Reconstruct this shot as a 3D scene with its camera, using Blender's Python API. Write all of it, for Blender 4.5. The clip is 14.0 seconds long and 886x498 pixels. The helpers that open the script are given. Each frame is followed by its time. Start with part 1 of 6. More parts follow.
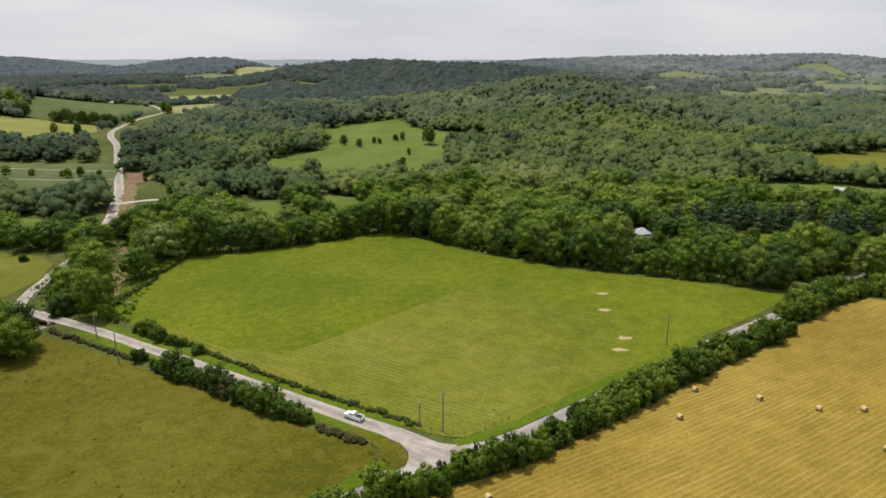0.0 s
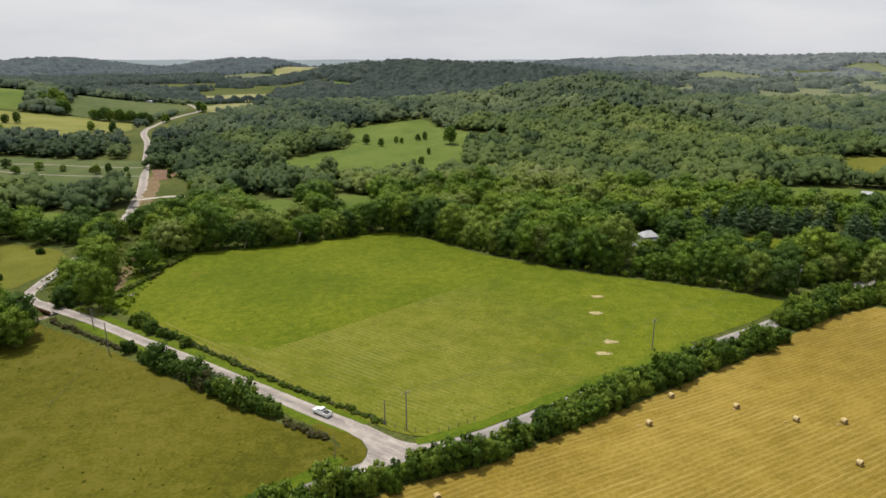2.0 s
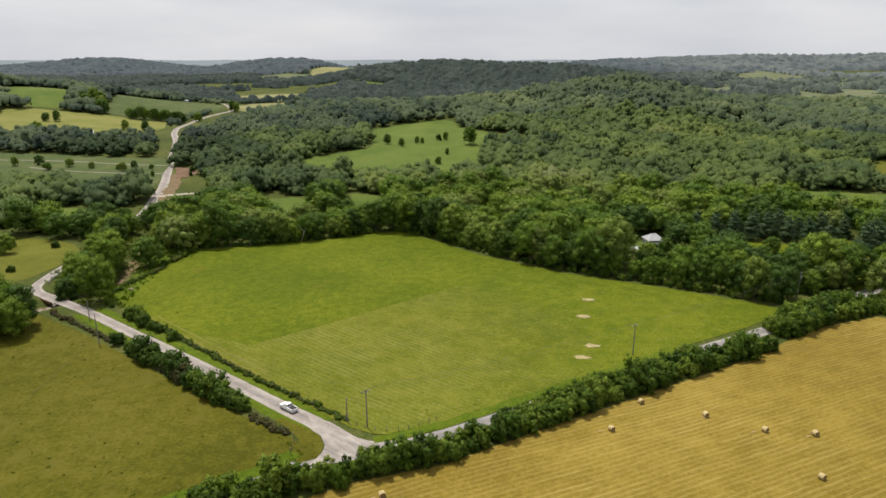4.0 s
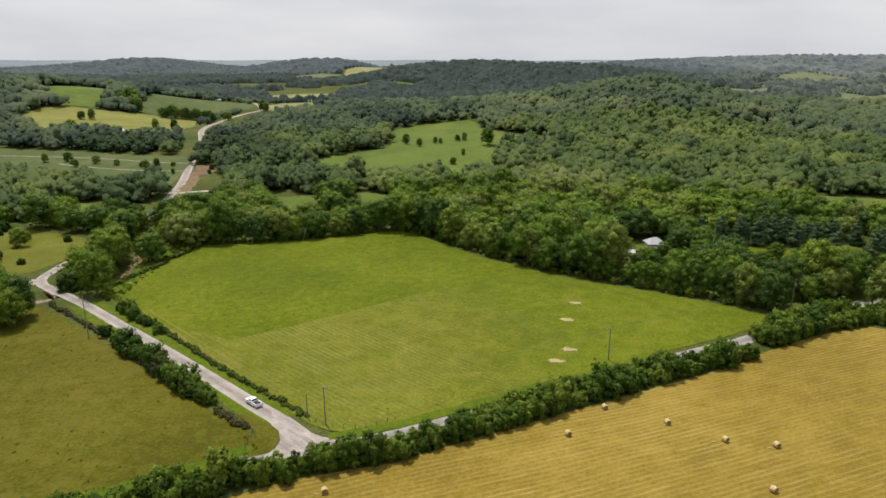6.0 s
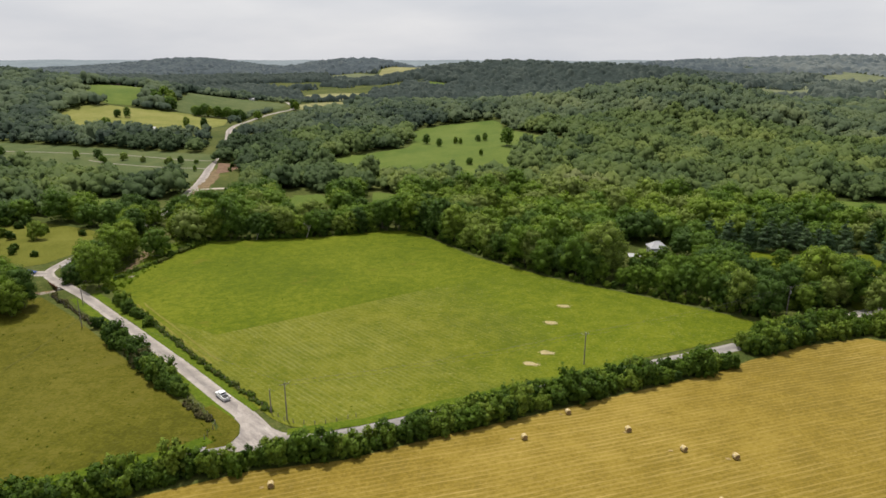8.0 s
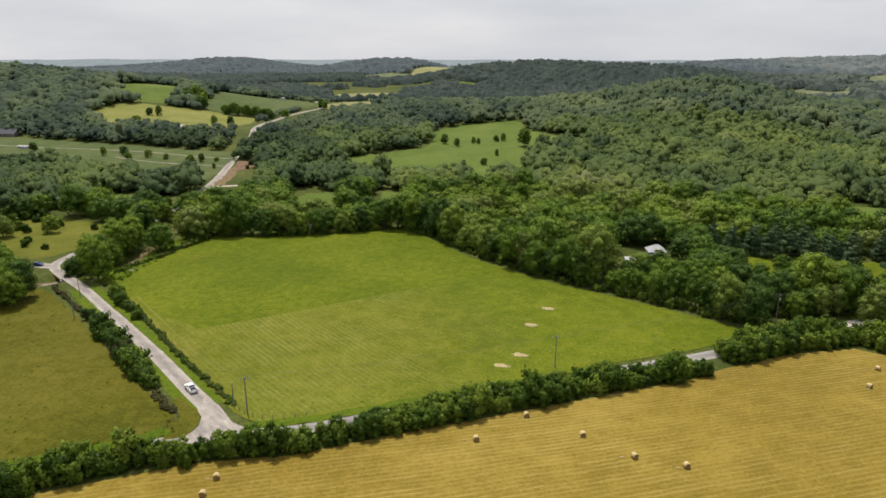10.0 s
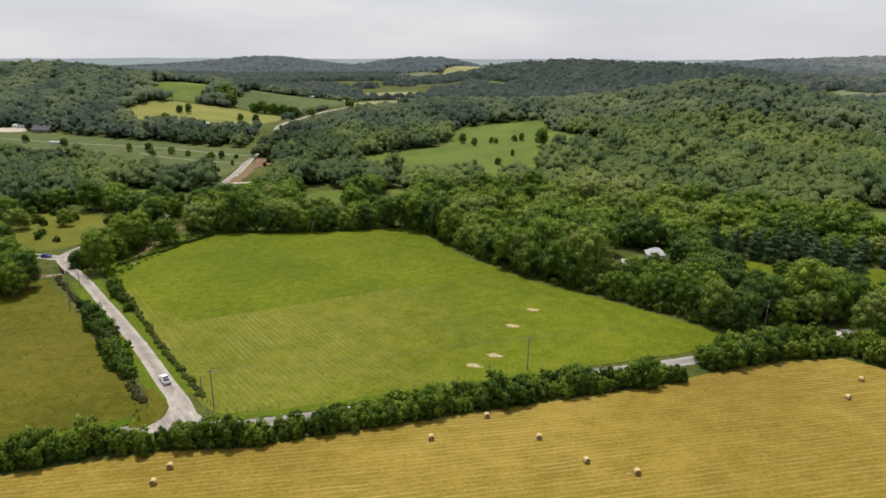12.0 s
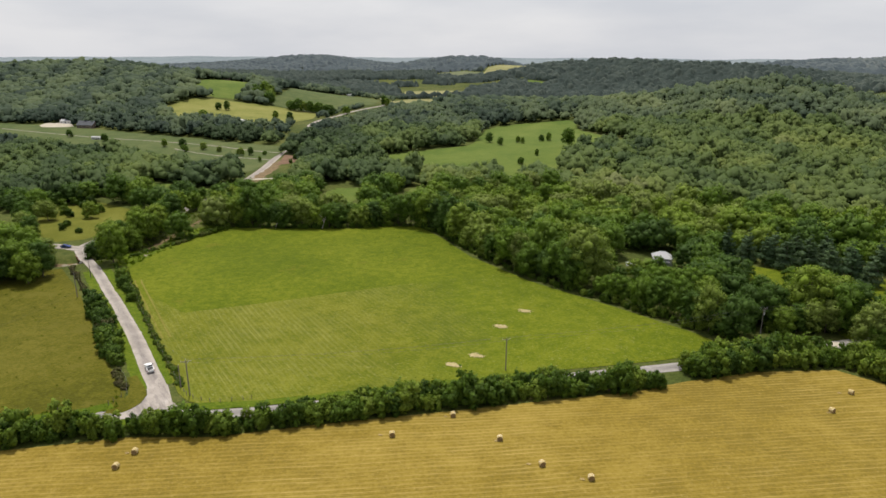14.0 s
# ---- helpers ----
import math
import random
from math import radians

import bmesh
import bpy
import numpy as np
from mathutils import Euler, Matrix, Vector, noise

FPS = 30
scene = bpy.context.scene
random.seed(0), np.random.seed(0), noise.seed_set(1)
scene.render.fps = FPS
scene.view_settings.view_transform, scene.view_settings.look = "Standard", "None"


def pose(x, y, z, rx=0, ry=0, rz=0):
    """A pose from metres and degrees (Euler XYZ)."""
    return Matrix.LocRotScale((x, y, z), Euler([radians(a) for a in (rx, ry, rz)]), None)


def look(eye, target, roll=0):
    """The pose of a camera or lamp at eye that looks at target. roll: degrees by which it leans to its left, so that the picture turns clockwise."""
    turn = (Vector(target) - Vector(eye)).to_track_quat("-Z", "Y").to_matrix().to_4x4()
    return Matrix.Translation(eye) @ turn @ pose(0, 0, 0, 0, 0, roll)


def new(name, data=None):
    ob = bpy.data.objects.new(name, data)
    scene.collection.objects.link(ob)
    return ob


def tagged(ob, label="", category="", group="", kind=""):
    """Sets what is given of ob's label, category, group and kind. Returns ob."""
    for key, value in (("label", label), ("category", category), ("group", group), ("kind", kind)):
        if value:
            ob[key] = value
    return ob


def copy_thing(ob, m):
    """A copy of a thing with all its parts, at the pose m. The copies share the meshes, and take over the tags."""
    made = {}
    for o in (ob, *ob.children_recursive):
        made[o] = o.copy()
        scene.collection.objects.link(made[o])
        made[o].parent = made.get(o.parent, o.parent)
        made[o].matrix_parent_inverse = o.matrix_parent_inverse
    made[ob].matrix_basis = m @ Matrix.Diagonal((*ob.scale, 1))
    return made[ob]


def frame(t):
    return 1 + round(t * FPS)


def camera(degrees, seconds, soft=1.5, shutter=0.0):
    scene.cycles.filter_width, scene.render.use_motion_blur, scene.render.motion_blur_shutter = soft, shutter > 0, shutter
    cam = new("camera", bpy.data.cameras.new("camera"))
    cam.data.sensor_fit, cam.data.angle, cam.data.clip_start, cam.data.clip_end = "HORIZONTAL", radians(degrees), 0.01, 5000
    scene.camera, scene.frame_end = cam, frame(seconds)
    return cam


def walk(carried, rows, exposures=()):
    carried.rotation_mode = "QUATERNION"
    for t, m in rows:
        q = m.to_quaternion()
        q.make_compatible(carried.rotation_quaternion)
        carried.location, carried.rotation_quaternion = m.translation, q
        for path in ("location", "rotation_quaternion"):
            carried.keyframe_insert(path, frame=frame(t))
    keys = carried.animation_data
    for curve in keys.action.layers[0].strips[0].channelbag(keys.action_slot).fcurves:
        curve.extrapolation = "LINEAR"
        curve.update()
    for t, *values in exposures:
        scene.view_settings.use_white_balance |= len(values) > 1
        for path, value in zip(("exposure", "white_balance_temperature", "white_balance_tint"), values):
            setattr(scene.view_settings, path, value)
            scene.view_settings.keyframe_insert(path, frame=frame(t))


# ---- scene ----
cam = camera(69.0, 14.0, 1.6)
METRES, EYE, TILT, LEAN, TURN = 118.0, 85.0, -16.7, 0.0, 0.0
ROWS = [
    (0.0, 0.0, 0.0, 0.0, 0.0, 0.0, -0.0),
    (0.5, 0.0335, -0.0004, -0.0005, 0.88, 0.0, -0.25),
    (1.0, 0.0642, -0.0003, -0.0005, 1.66, -0.0, -0.47),
    (1.5, 0.1002, 0.0003, -0.0005, 2.55, -0.01, -0.72),
    (2.0, 0.1344, 0.0015, -0.0002, 3.39, -0.03, -0.95),
    (2.5, 0.1667, 0.003, 0.0002, 4.17, -0.05, -1.18),
    (3.0, 0.2042, 0.0051, 0.0011, 5.08, -0.06, -1.43),
    (5.5, 0.3804, 0.0209, 0.0081, 9.09, -0.19, -2.59),
    (6.0, 0.4186, 0.026, 0.0102, 9.94, -0.22, -2.85),
    (6.5, 0.452, 0.0313, 0.0122, 10.72, -0.25, -3.08),
    (7.0, 0.4902, 0.0376, 0.0148, 11.62, -0.31, -3.36),
    (7.5, 0.5235, 0.0439, 0.0171, 12.4, -0.36, -3.6),
    (8.0, 0.5614, 0.0517, 0.0199, 13.3, -0.42, -3.87),
    (10.5, 0.7381, 0.0956, 0.0346, 17.21, -0.76, -5.06),
    (11.0, 0.7705, 0.1052, 0.0375, 17.92, -0.84, -5.28),
    (11.5, 0.8074, 0.1166, 0.0412, 18.79, -0.94, -5.56),
    (12.0, 0.8396, 0.1271, 0.0446, 19.63, -1.04, -5.81),
    (12.5, 0.8758, 0.14, 0.0483, 20.64, -1.16, -6.12),
    (13.0, 0.9075, 0.1515, 0.0522, 21.56, -1.29, -6.4),
    (13.5, 0.9433, 0.1657, 0.0562, 22.64, -1.44, -6.7),
    (14.0, 0.9744, 0.1786, 0.0601, 23.54, -1.57, -6.96),
]
walk(cam, [(t, pose(0, 0, EYE, TILT, LEAN, TURN) @ pose(METRES * x, METRES * y, METRES * z, 90 + pitch, roll, yaw)) for t, x, y, z, yaw, pitch, roll in ROWS])
scene.view_settings.exposure = 0.0

# ---------------------------------------------------------------- light
SUN_AZIMUTH, SUN_HEIGHT = 40.0, 68.0   # degrees west of straight ahead, degrees above the ground
world = bpy.data.worlds.new("sky")
scene.world = world
world.use_nodes = True
wt = world.node_tree
wt.nodes.clear()
sky = wt.nodes.new("ShaderNodeTexSky")
sky.sky_type = "NISHITA"
sky.sun_disc = False
sky.sun_elevation = radians(SUN_HEIGHT)
sky.sun_rotation = radians(-SUN_AZIMUTH)
sky.dust_density, sky.air_density, sky.ozone_density = 4.0, 1.0, 1.0
# a thin bright veil of cloud lies over the whole sky
wc = wt.nodes.new("ShaderNodeTexCoord")
wm = wt.nodes.new("ShaderNodeMapping")
wm.inputs["Scale"].default_value = (1.2, 1.2, 5.0)
wn = wt.nodes.new("ShaderNodeTexNoise")
wn.inputs["Scale"].default_value, wn.inputs["Detail"].default_value = 2.6, 6.0
wr = wt.nodes.new("ShaderNodeValToRGB")
wr.color_ramp.elements[0].position, wr.color_ramp.elements[0].color = 0.35, (6.3, 6.5, 7.0, 1)
wr.color_ramp.elements[1].position, wr.color_ramp.elements[1].color = 0.68, (7.9, 7.9, 8.1, 1)
wx = wt.nodes.new("ShaderNodeMix")
wx.data_type = "RGBA"
wx.inputs["Factor"].default_value = 0.86
wb = wt.nodes.new("ShaderNodeBackground")
wb.inputs["Strength"].default_value = 0.107
wo = wt.nodes.new("ShaderNodeOutputWorld")
wt.links.new(wc.outputs["Generated"], wm.inputs["Vector"])
wt.links.new(wm.outputs["Vector"], wn.inputs["Vector"])
wt.links.new(wn.outputs["Fac"], wr.inputs["Fac"])
wt.links.new(sky.outputs["Color"], wx.inputs["A"])
wt.links.new(wr.outputs["Color"], wx.inputs["B"])
wt.links.new(wx.outputs["Result"], wb.inputs["Color"])
wt.links.new(wb.outputs["Background"], wo.inputs["Surface"])

lamp = bpy.data.lights.new("sun", "SUN")
lamp.energy, lamp.angle, lamp.color = 4.6, radians(0.6), (1.0, 0.95, 0.86)
sun = new("sun", lamp)
sx = -math.sin(radians(SUN_AZIMUTH)) * math.cos(radians(SUN_HEIGHT))
sy = math.cos(radians(SUN_AZIMUTH)) * math.cos(radians(SUN_HEIGHT))
sun.matrix_world = look((sx * 800, sy * 800, math.sin(radians(SUN_HEIGHT)) * 800), (0, 0, 0))


# ---------------------------------------------------------------- materials
class Nodes:
    """A small builder for node materials."""

    def __init__(self, name):
        self.m = bpy.data.materials.new(name)
        self.m.use_nodes = True
        self.t = self.m.node_tree
        self.b = self.t.nodes["Principled BSDF"]

    def add(self, kind, **values):
        n = self.t.nodes.new(kind)
        for k, v in values.items():
            n.inputs[k.replace("_", " ")].default_value = v
        return n

    def link(self, a, b):
        self.t.links.new(a, b)

    def noise(self, where, scale, detail=4.0, rough=0.55):
        n = self.add("ShaderNodeTexNoise", Scale=scale, Detail=detail, Roughness=rough)
        self.link(where, n.inputs["Vector"])
        return n.outputs["Fac"]

    def ramp(self, fac, stops):
        r = self.t.nodes.new("ShaderNodeValToRGB")
        while len(r.color_ramp.elements) < len(stops):
            r.color_ramp.elements.new(0.5)
        for e, (p, c) in zip(r.color_ramp.elements, stops):
            e.position, e.color = p, (*c, 1.0)
        self.link(fac, r.inputs["Fac"])
        return r.outputs["Color"]

    def mix(self, fac, a, b, how="MIX"):
        n = self.t.nodes.new("ShaderNodeMix")
        n.data_type, n.blend_type = "RGBA", how
        for key, v in (("Factor", fac), ("A", a), ("B", b)):
            if isinstance(v, (int, float)):
                n.inputs[key].default_value = v
            elif isinstance(v, tuple):
                n.inputs[key].default_value = (*v, 1.0)
            else:
                self.link(v, n.inputs[key])
        return n.outputs["Result"]

    def math(self, how, a, b=0.0, c=0.0):
        n = self.t.nodes.new("ShaderNodeMath")
        n.operation = how
        for i, v in enumerate((a, b, c)):
            if isinstance(v, (int, float)):
                n.inputs[i].default_value = v
            else:
                self.link(v, n.inputs[i])
        return n.outputs["Value"]

    def place(self):
        return self.t.nodes.new("ShaderNodeNewGeometry").outputs["Position"]

    def own(self):
        return self.t.nodes.new("ShaderNodeTexCoord").outputs["Object"]

    def turned(self, where, degrees, scale=(1, 1, 1)):
        n = self.add("ShaderNodeMapping", Rotation=(0, 0, radians(degrees)))
        self.link(where, n.inputs["Vector"])
        if scale == (1, 1, 1):
            return n.outputs["Vector"]
        k = self.add("ShaderNodeMapping", Scale=scale)
        self.link(n.outputs["Vector"], k.inputs["Vector"])
        return k.outputs["Vector"]

    def bump(self, height, strength, distance):
        n = self.add("ShaderNodeBump", Strength=strength, Distance=distance)
        self.link(height, n.inputs["Height"])
        self.link(n.outputs["Normal"], self.b.inputs["Normal"])

    def done(self, color, rough=0.9, spec=0.2, metal=0.0):
        if isinstance(color, tuple):
            self.b.inputs["Base Color"].default_value = (*color, 1.0)
        else:
            self.link(color, self.b.inputs["Base Color"])
        self.b.inputs["Roughness"].default_value = rough
        self.b.inputs["Specular IOR Level"].default_value = spec
        self.b.inputs["Metallic"].default_value = metal
        return self.m


def grass_material(name, low, mid, high, broad=0.02, middle=0.22, fine=1.3, rows=None, bare=None, even=0.25, fade=None, fleck=None):
    """Grassland in three scales of noise. rows: (degrees, metres apart, colour, amount). bare: (colour, threshold)."""
    n = Nodes(name)
    p = n.place()
    a, b, c = n.noise(p, broad, 3.0), n.noise(p, middle, 5.0, 0.65), n.noise(p, fine, 3.0, 0.7)
    v = n.math("ADD", n.math("MULTIPLY", a, 0.3), n.math("ADD", n.math("MULTIPLY", b, 0.32), n.math("MULTIPLY", c, 0.38)))
    color = n.ramp(v, [(0.41, low), (0.5, mid), (0.59, high)])
    if rows:
        degrees, apart, tone, amount = rows
        sway = n.add("ShaderNodeVectorMath")
        sway.operation = "MULTIPLY_ADD"
        wob = n.add("ShaderNodeTexNoise", Scale=0.05, Detail=2.0)
        n.link(p, wob.inputs["Vector"])
        n.link(wob.outputs["Color"], sway.inputs[0])
        sway.inputs[1].default_value = (1.2, 1.2, 0.0)
        n.link(p, sway.inputs[2])
        turned = n.turned(sway.outputs["Vector"], degrees)
        w = n.add("ShaderNodeTexWave", Scale=0.314 / apart, Distortion=1.5, Detail=5.0)
        w.inputs["Detail Scale"].default_value = 1.8
        w.inputs["Detail Roughness"].default_value = 0.65
        n.link(turned, w.inputs["Vector"])
        w2 = n.add("ShaderNodeTexWave", Scale=0.314 / apart * 2.3, Distortion=3.0, Detail=4.0)
        n.link(turned, w2.inputs["Vector"])
        broken = n.ramp(n.noise(n.turned(p, degrees, (0.7, 0.09, 1)), 1.0, 5.0, 0.65), [(0.38, (0, 0, 0)), (0.62, (1, 1, 1))])
        zones = n.ramp(n.noise(p, 0.022, 2.0), [(0.36, (even, even, even)), (0.6, (1, 1, 1))])
        comb = n.math("MULTIPLY_ADD", w2.outputs["Fac"], 0.45, n.math("MULTIPLY", n.math("POWER", w.outputs["Fac"], 3.2), 0.8))
        lines = n.math("MULTIPLY", n.math("MULTIPLY", comb, zones), n.math("MULTIPLY_ADD", broken, 0.75, 0.25))
        color = n.mix(n.math("MULTIPLY", lines, amount), color, tone)
    if fade:
        cx, cy, near, away, tones = fade
        gap = n.add("ShaderNodeVectorMath")
        gap.operation = "DISTANCE"
        flat = n.add("ShaderNodeVectorMath")
        flat.operation = "MULTIPLY"
        n.link(p, flat.inputs[0])
        flat.inputs[1].default_value = (1, 1, 0)
        n.link(flat.outputs["Vector"], gap.inputs[0])
        gap.inputs[1].default_value = (cx, cy, 0)
        ragged = n.math("MULTIPLY_ADD", a, 50.0, gap.outputs["Value"])
        share = n.t.nodes.new("ShaderNodeMapRange")
        share.inputs["From Min"].default_value, share.inputs["From Max"].default_value = near + 25, away + 25
        n.link(ragged, share.inputs["Value"])
        color = n.mix(share.outputs["Result"], color, n.ramp(v, [(0.40, tones[0]), (0.5, tones[1]), (0.60, tones[2])]))
    if bare:
        tone, edge = bare
        color = n.mix(n.ramp(n.noise(p, 0.09, 6.0, 0.7), [(edge, (0, 0, 0)), (edge + 0.08, (1, 1, 1))]), color, tone)
    if fleck:
        # small tufts or wisps that stand out singly
        tone, amount = fleck
        spots = n.ramp(n.noise(p, 1.1, 4.0, 0.75), [(0.58, (0, 0, 0)), (0.68, (1, 1, 1))])
        color = n.mix(n.math("MULTIPLY", spots, amount), color, tone)
    n.bump(n.math("ADD", c, b), 0.5, 0.25)
    return n.done(color, 0.95, 0.1)


def leaf_material(name, stops, each=True, gloss=0.1, vary=1.0):
    """Foliage. each: the tone goes by the object; otherwise by the tint of each tree of a wood."""
    n = Nodes(name)
    if each:
        tone = n.t.nodes.new("ShaderNodeObjectInfo").outputs["Random"]
    else:
        at = n.t.nodes.new("ShaderNodeAttribute")
        at.attribute_name = "tint"
        tone = at.outputs["Fac"]
    island = n.t.nodes.new("ShaderNodeNewGeometry").outputs["Random Per Island"]
    color = n.ramp(tone, stops)
    leafy = n.ramp(island, [(0.0, (1 - 0.3 * vary, 1 - 0.28 * vary, 1 - 0.3 * vary)), (0.5, (1.0, 1.0, 1.0)), (1.0, (1 + 0.3 * vary, 1 + 0.34 * vary, 1 + 0.15 * vary))])
    color = n.mix(1.0, color, leafy, "MULTIPLY")
    color = n.mix(0.5, color, n.ramp(n.noise(n.place(), 0.7, 3.0), [(0.3, (0.75, 0.75, 0.75)), (0.7, (1.25, 1.25, 1.2))]), "MULTIPLY")
    n.done(color, 0.62, gloss)
    thin = n.add("ShaderNodeBsdfTranslucent")
    n.link(n.mix(1.0, color, (1.05, 1.2, 0.6), "MULTIPLY"), thin.inputs["Color"])
    both = n.add("ShaderNodeMixShader", Fac=0.3)
    n.link(n.b.outputs["BSDF"], both.inputs[1])
    n.link(thin.outputs["BSDF"], both.inputs[2])
    n.link(both.outputs["Shader"], n.t.nodes["Material Output"].inputs["Surface"])
    return n.m


def plain_material(name, low, high, scale=3.0, rough=0.7, spec=0.3, metal=0.0, bump=0.1, own=True):
    n = Nodes(name)
    p = n.own() if own else n.place()
    f = n.noise(p, scale, 6.0, 0.65)
    g = n.noise(p, scale * 7.3, 3.0, 0.6)
    v = n.math("MULTIPLY_ADD", g, 0.35, n.math("MULTIPLY", f, 0.65))
    n.bump(v, bump, 0.05)
    return n.done(n.ramp(v, [(0.34, low), (0.66, high)]), rough, spec, metal)


def road_material(name, low, mid, high, worn):
    n = Nodes(name)
    p = n.place()
    v = n.math("ADD", n.math("MULTIPLY", n.noise(p, 0.16, 5.0, 0.7), 0.6), n.math("MULTIPLY", n.noise(p, 2.2, 4.0, 0.7), 0.4))
    color = n.ramp(v, [(0.36, low), (0.5, mid), (0.64, high)])
    seam = n.ramp(n.noise(p, 0.22, 8.0, 0.75), [(0.55, (0, 0, 0)), (0.68, (1, 1, 1))])
    color = n.mix(n.math("MULTIPLY", seam, 0.55), color, worn)
    uv = n.t.nodes.new("ShaderNodeUVMap")
    uv.uv_map = "across"
    sep = n.t.nodes.new("ShaderNodeSeparateXYZ")
    n.link(uv.outputs["UV"], sep.inputs["Vector"])
    # worn dark patches drawn out along the road, and a darker band down its middle
    long = n.t.nodes.new("ShaderNodeCombineXYZ")
    n.link(n.math("MULTIPLY", sep.outputs["X"], 3.2), long.inputs["X"])
    n.link(n.math("MULTIPLY", sep.outputs["Y"], 0.1), long.inputs["Y"])
    patch = n.ramp(n.noise(long.outputs["Vector"], 1.0, 6.0, 0.7), [(0.5, (0, 0, 0)), (0.68, (1, 1, 1))])
    u = n.math("ABSOLUTE", n.math("SUBTRACT", sep.outputs["X"], 0.5))
    middle = n.ramp(u, [(0.1, (1, 1, 1)), (0.36, (0, 0, 0))])
    color = n.mix(n.math("MULTIPLY", n.math("MULTIPLY_ADD", patch, 0.55, 0.42), middle), color, worn)
    n.bump(v, 0.2, 0.05)
    return n.done(color, 0.9, 0.2)


M = {}
M["ground"] = grass_material("rough_grass", (0.034, 0.048, 0.009), (0.058, 0.072, 0.015), (0.095, 0.098, 0.027), middle=0.35)
UNCUT = ((0.055, 0.079, 0.0025), (0.083, 0.106, 0.004), (0.122, 0.136, 0.009))
M["uncut"] = grass_material("uncut_pasture", *UNCUT, middle=0.3, bare=((0.098, 0.104, 0.008), 0.6), fleck=((0.035, 0.06, 0.003), 0.4))
M["mown"] = grass_material("mown_pasture", (0.068, 0.085, 0.004), (0.098, 0.109, 0.007), (0.142, 0.141, 0.016), middle=0.2, even=0.1,
                           rows=(123.0, 1.6, (0.23, 0.215, 0.07), 0.46), fade=(-8, 165, 32, 70, UNCUT), fleck=((0.27, 0.255, 0.11), 0.4))
M["left"] = grass_material("grazed_pasture", (0.05, 0.051, 0.003), (0.074, 0.072, 0.005), (0.104, 0.094, 0.012), middle=0.3, bare=((0.092, 0.085, 0.011), 0.56), fleck=((0.15, 0.135, 0.04), 0.3))
M["path"] = grass_material("trodden_grass", (0.11, 0.105, 0.014), (0.14, 0.13, 0.024), (0.17, 0.155, 0.036))
M["faint"] = grass_material("faint_path_grass", (0.06, 0.06, 0.008), (0.08, 0.078, 0.012), (0.10, 0.095, 0.018))
M["dry"] = grass_material("dry_meadow_grass", (0.072, 0.08, 0.008), (0.098, 0.102, 0.013), (0.128, 0.128, 0.022), middle=0.09)
M["hay"] = grass_material("cut_hay_stubble", (0.122, 0.088, 0.011), (0.162, 0.115, 0.015), (0.212, 0.153, 0.026), middle=0.13,
                          rows=(60.0, 1.3, (0.33, 0.245, 0.075), 0.68), even=0.5, fleck=((0.36, 0.27, 0.1), 0.3))
M["lush"] = grass_material("lush_verge_grass", (0.046, 0.076, 0.003), (0.068, 0.1, 0.005), (0.1, 0.126, 0.01), middle=0.5)
# blue lifted in the next five grasses, painting distance haze into them
M["meadow"] = grass_material("far_meadow_grass", (0.058, 0.094, 0.016), (0.082, 0.115, 0.02), (0.107, 0.136, 0.029), middle=0.06)
M["yellow"] = grass_material("yellow_hay_meadow", (0.112, 0.122, 0.028), (0.15, 0.155, 0.038), (0.186, 0.181, 0.055), middle=0.05)
M["pale_hay"] = grass_material("pale_far_hay", (0.15, 0.15, 0.06), (0.19, 0.185, 0.08), (0.23, 0.22, 0.105), middle=0.05)
M["far_olive"] = grass_material("far_olive_pasture", (0.09, 0.105, 0.055), (0.115, 0.13, 0.068), (0.145, 0.155, 0.085), middle=0.05)
M["lawn"] = grass_material("lawn_grass", (0.052, 0.075, 0.024), (0.07, 0.09, 0.03), (0.092, 0.106, 0.04), middle=0.08)
M["straw"] = plain_material("straw_litter", (0.27, 0.22, 0.105), (0.45, 0.375, 0.2), 1.2, 0.95, 0.1, own=False)
M["wisps"] = plain_material("loose_hay_wisps", (0.2, 0.145, 0.055), (0.36, 0.27, 0.12), 1.2, 0.95, 0.1, own=False)
M["dirt"] = plain_material("bare_creek_earth", (0.085, 0.062, 0.03), (0.215, 0.155, 0.09), 0.35, 0.95, 0.1, bump=0.4, own=False)
M["red_earth"] = plain_material("bare_red_earth", (0.09, 0.056, 0.036), (0.2, 0.128, 0.086), 0.35, 0.95, 0.1, bump=0.4, own=False)
M["drive"] = plain_material("grey_drive_gravel", (0.17, 0.155, 0.125), (0.3, 0.275, 0.235), 0.8, 0.95, 0.1, own=False)
M["gravel"] = plain_material("pale_gravel", (0.269, 0.235, 0.1848), (0.462, 0.420, 0.3528), 0.8, 0.95, 0.1, own=False)
M["road"] = road_material("bleached_chip_seal", (0.22, 0.193, 0.172), (0.3, 0.266, 0.238), (0.385, 0.347, 0.315), (0.132, 0.116, 0.11))
jn = Nodes("bleached_junction")
jp = jn.place()
jv = jn.math("ADD", jn.math("MULTIPLY", jn.noise(jp, 0.16, 5.0, 0.7), 0.6), jn.math("MULTIPLY", jn.noise(jp, 2.2, 4.0, 0.7), 0.4))
jc = jn.ramp(jv, [(0.36, (0.22, 0.193, 0.172)), (0.5, (0.3, 0.266, 0.238)), (0.64, (0.385, 0.347, 0.315))])
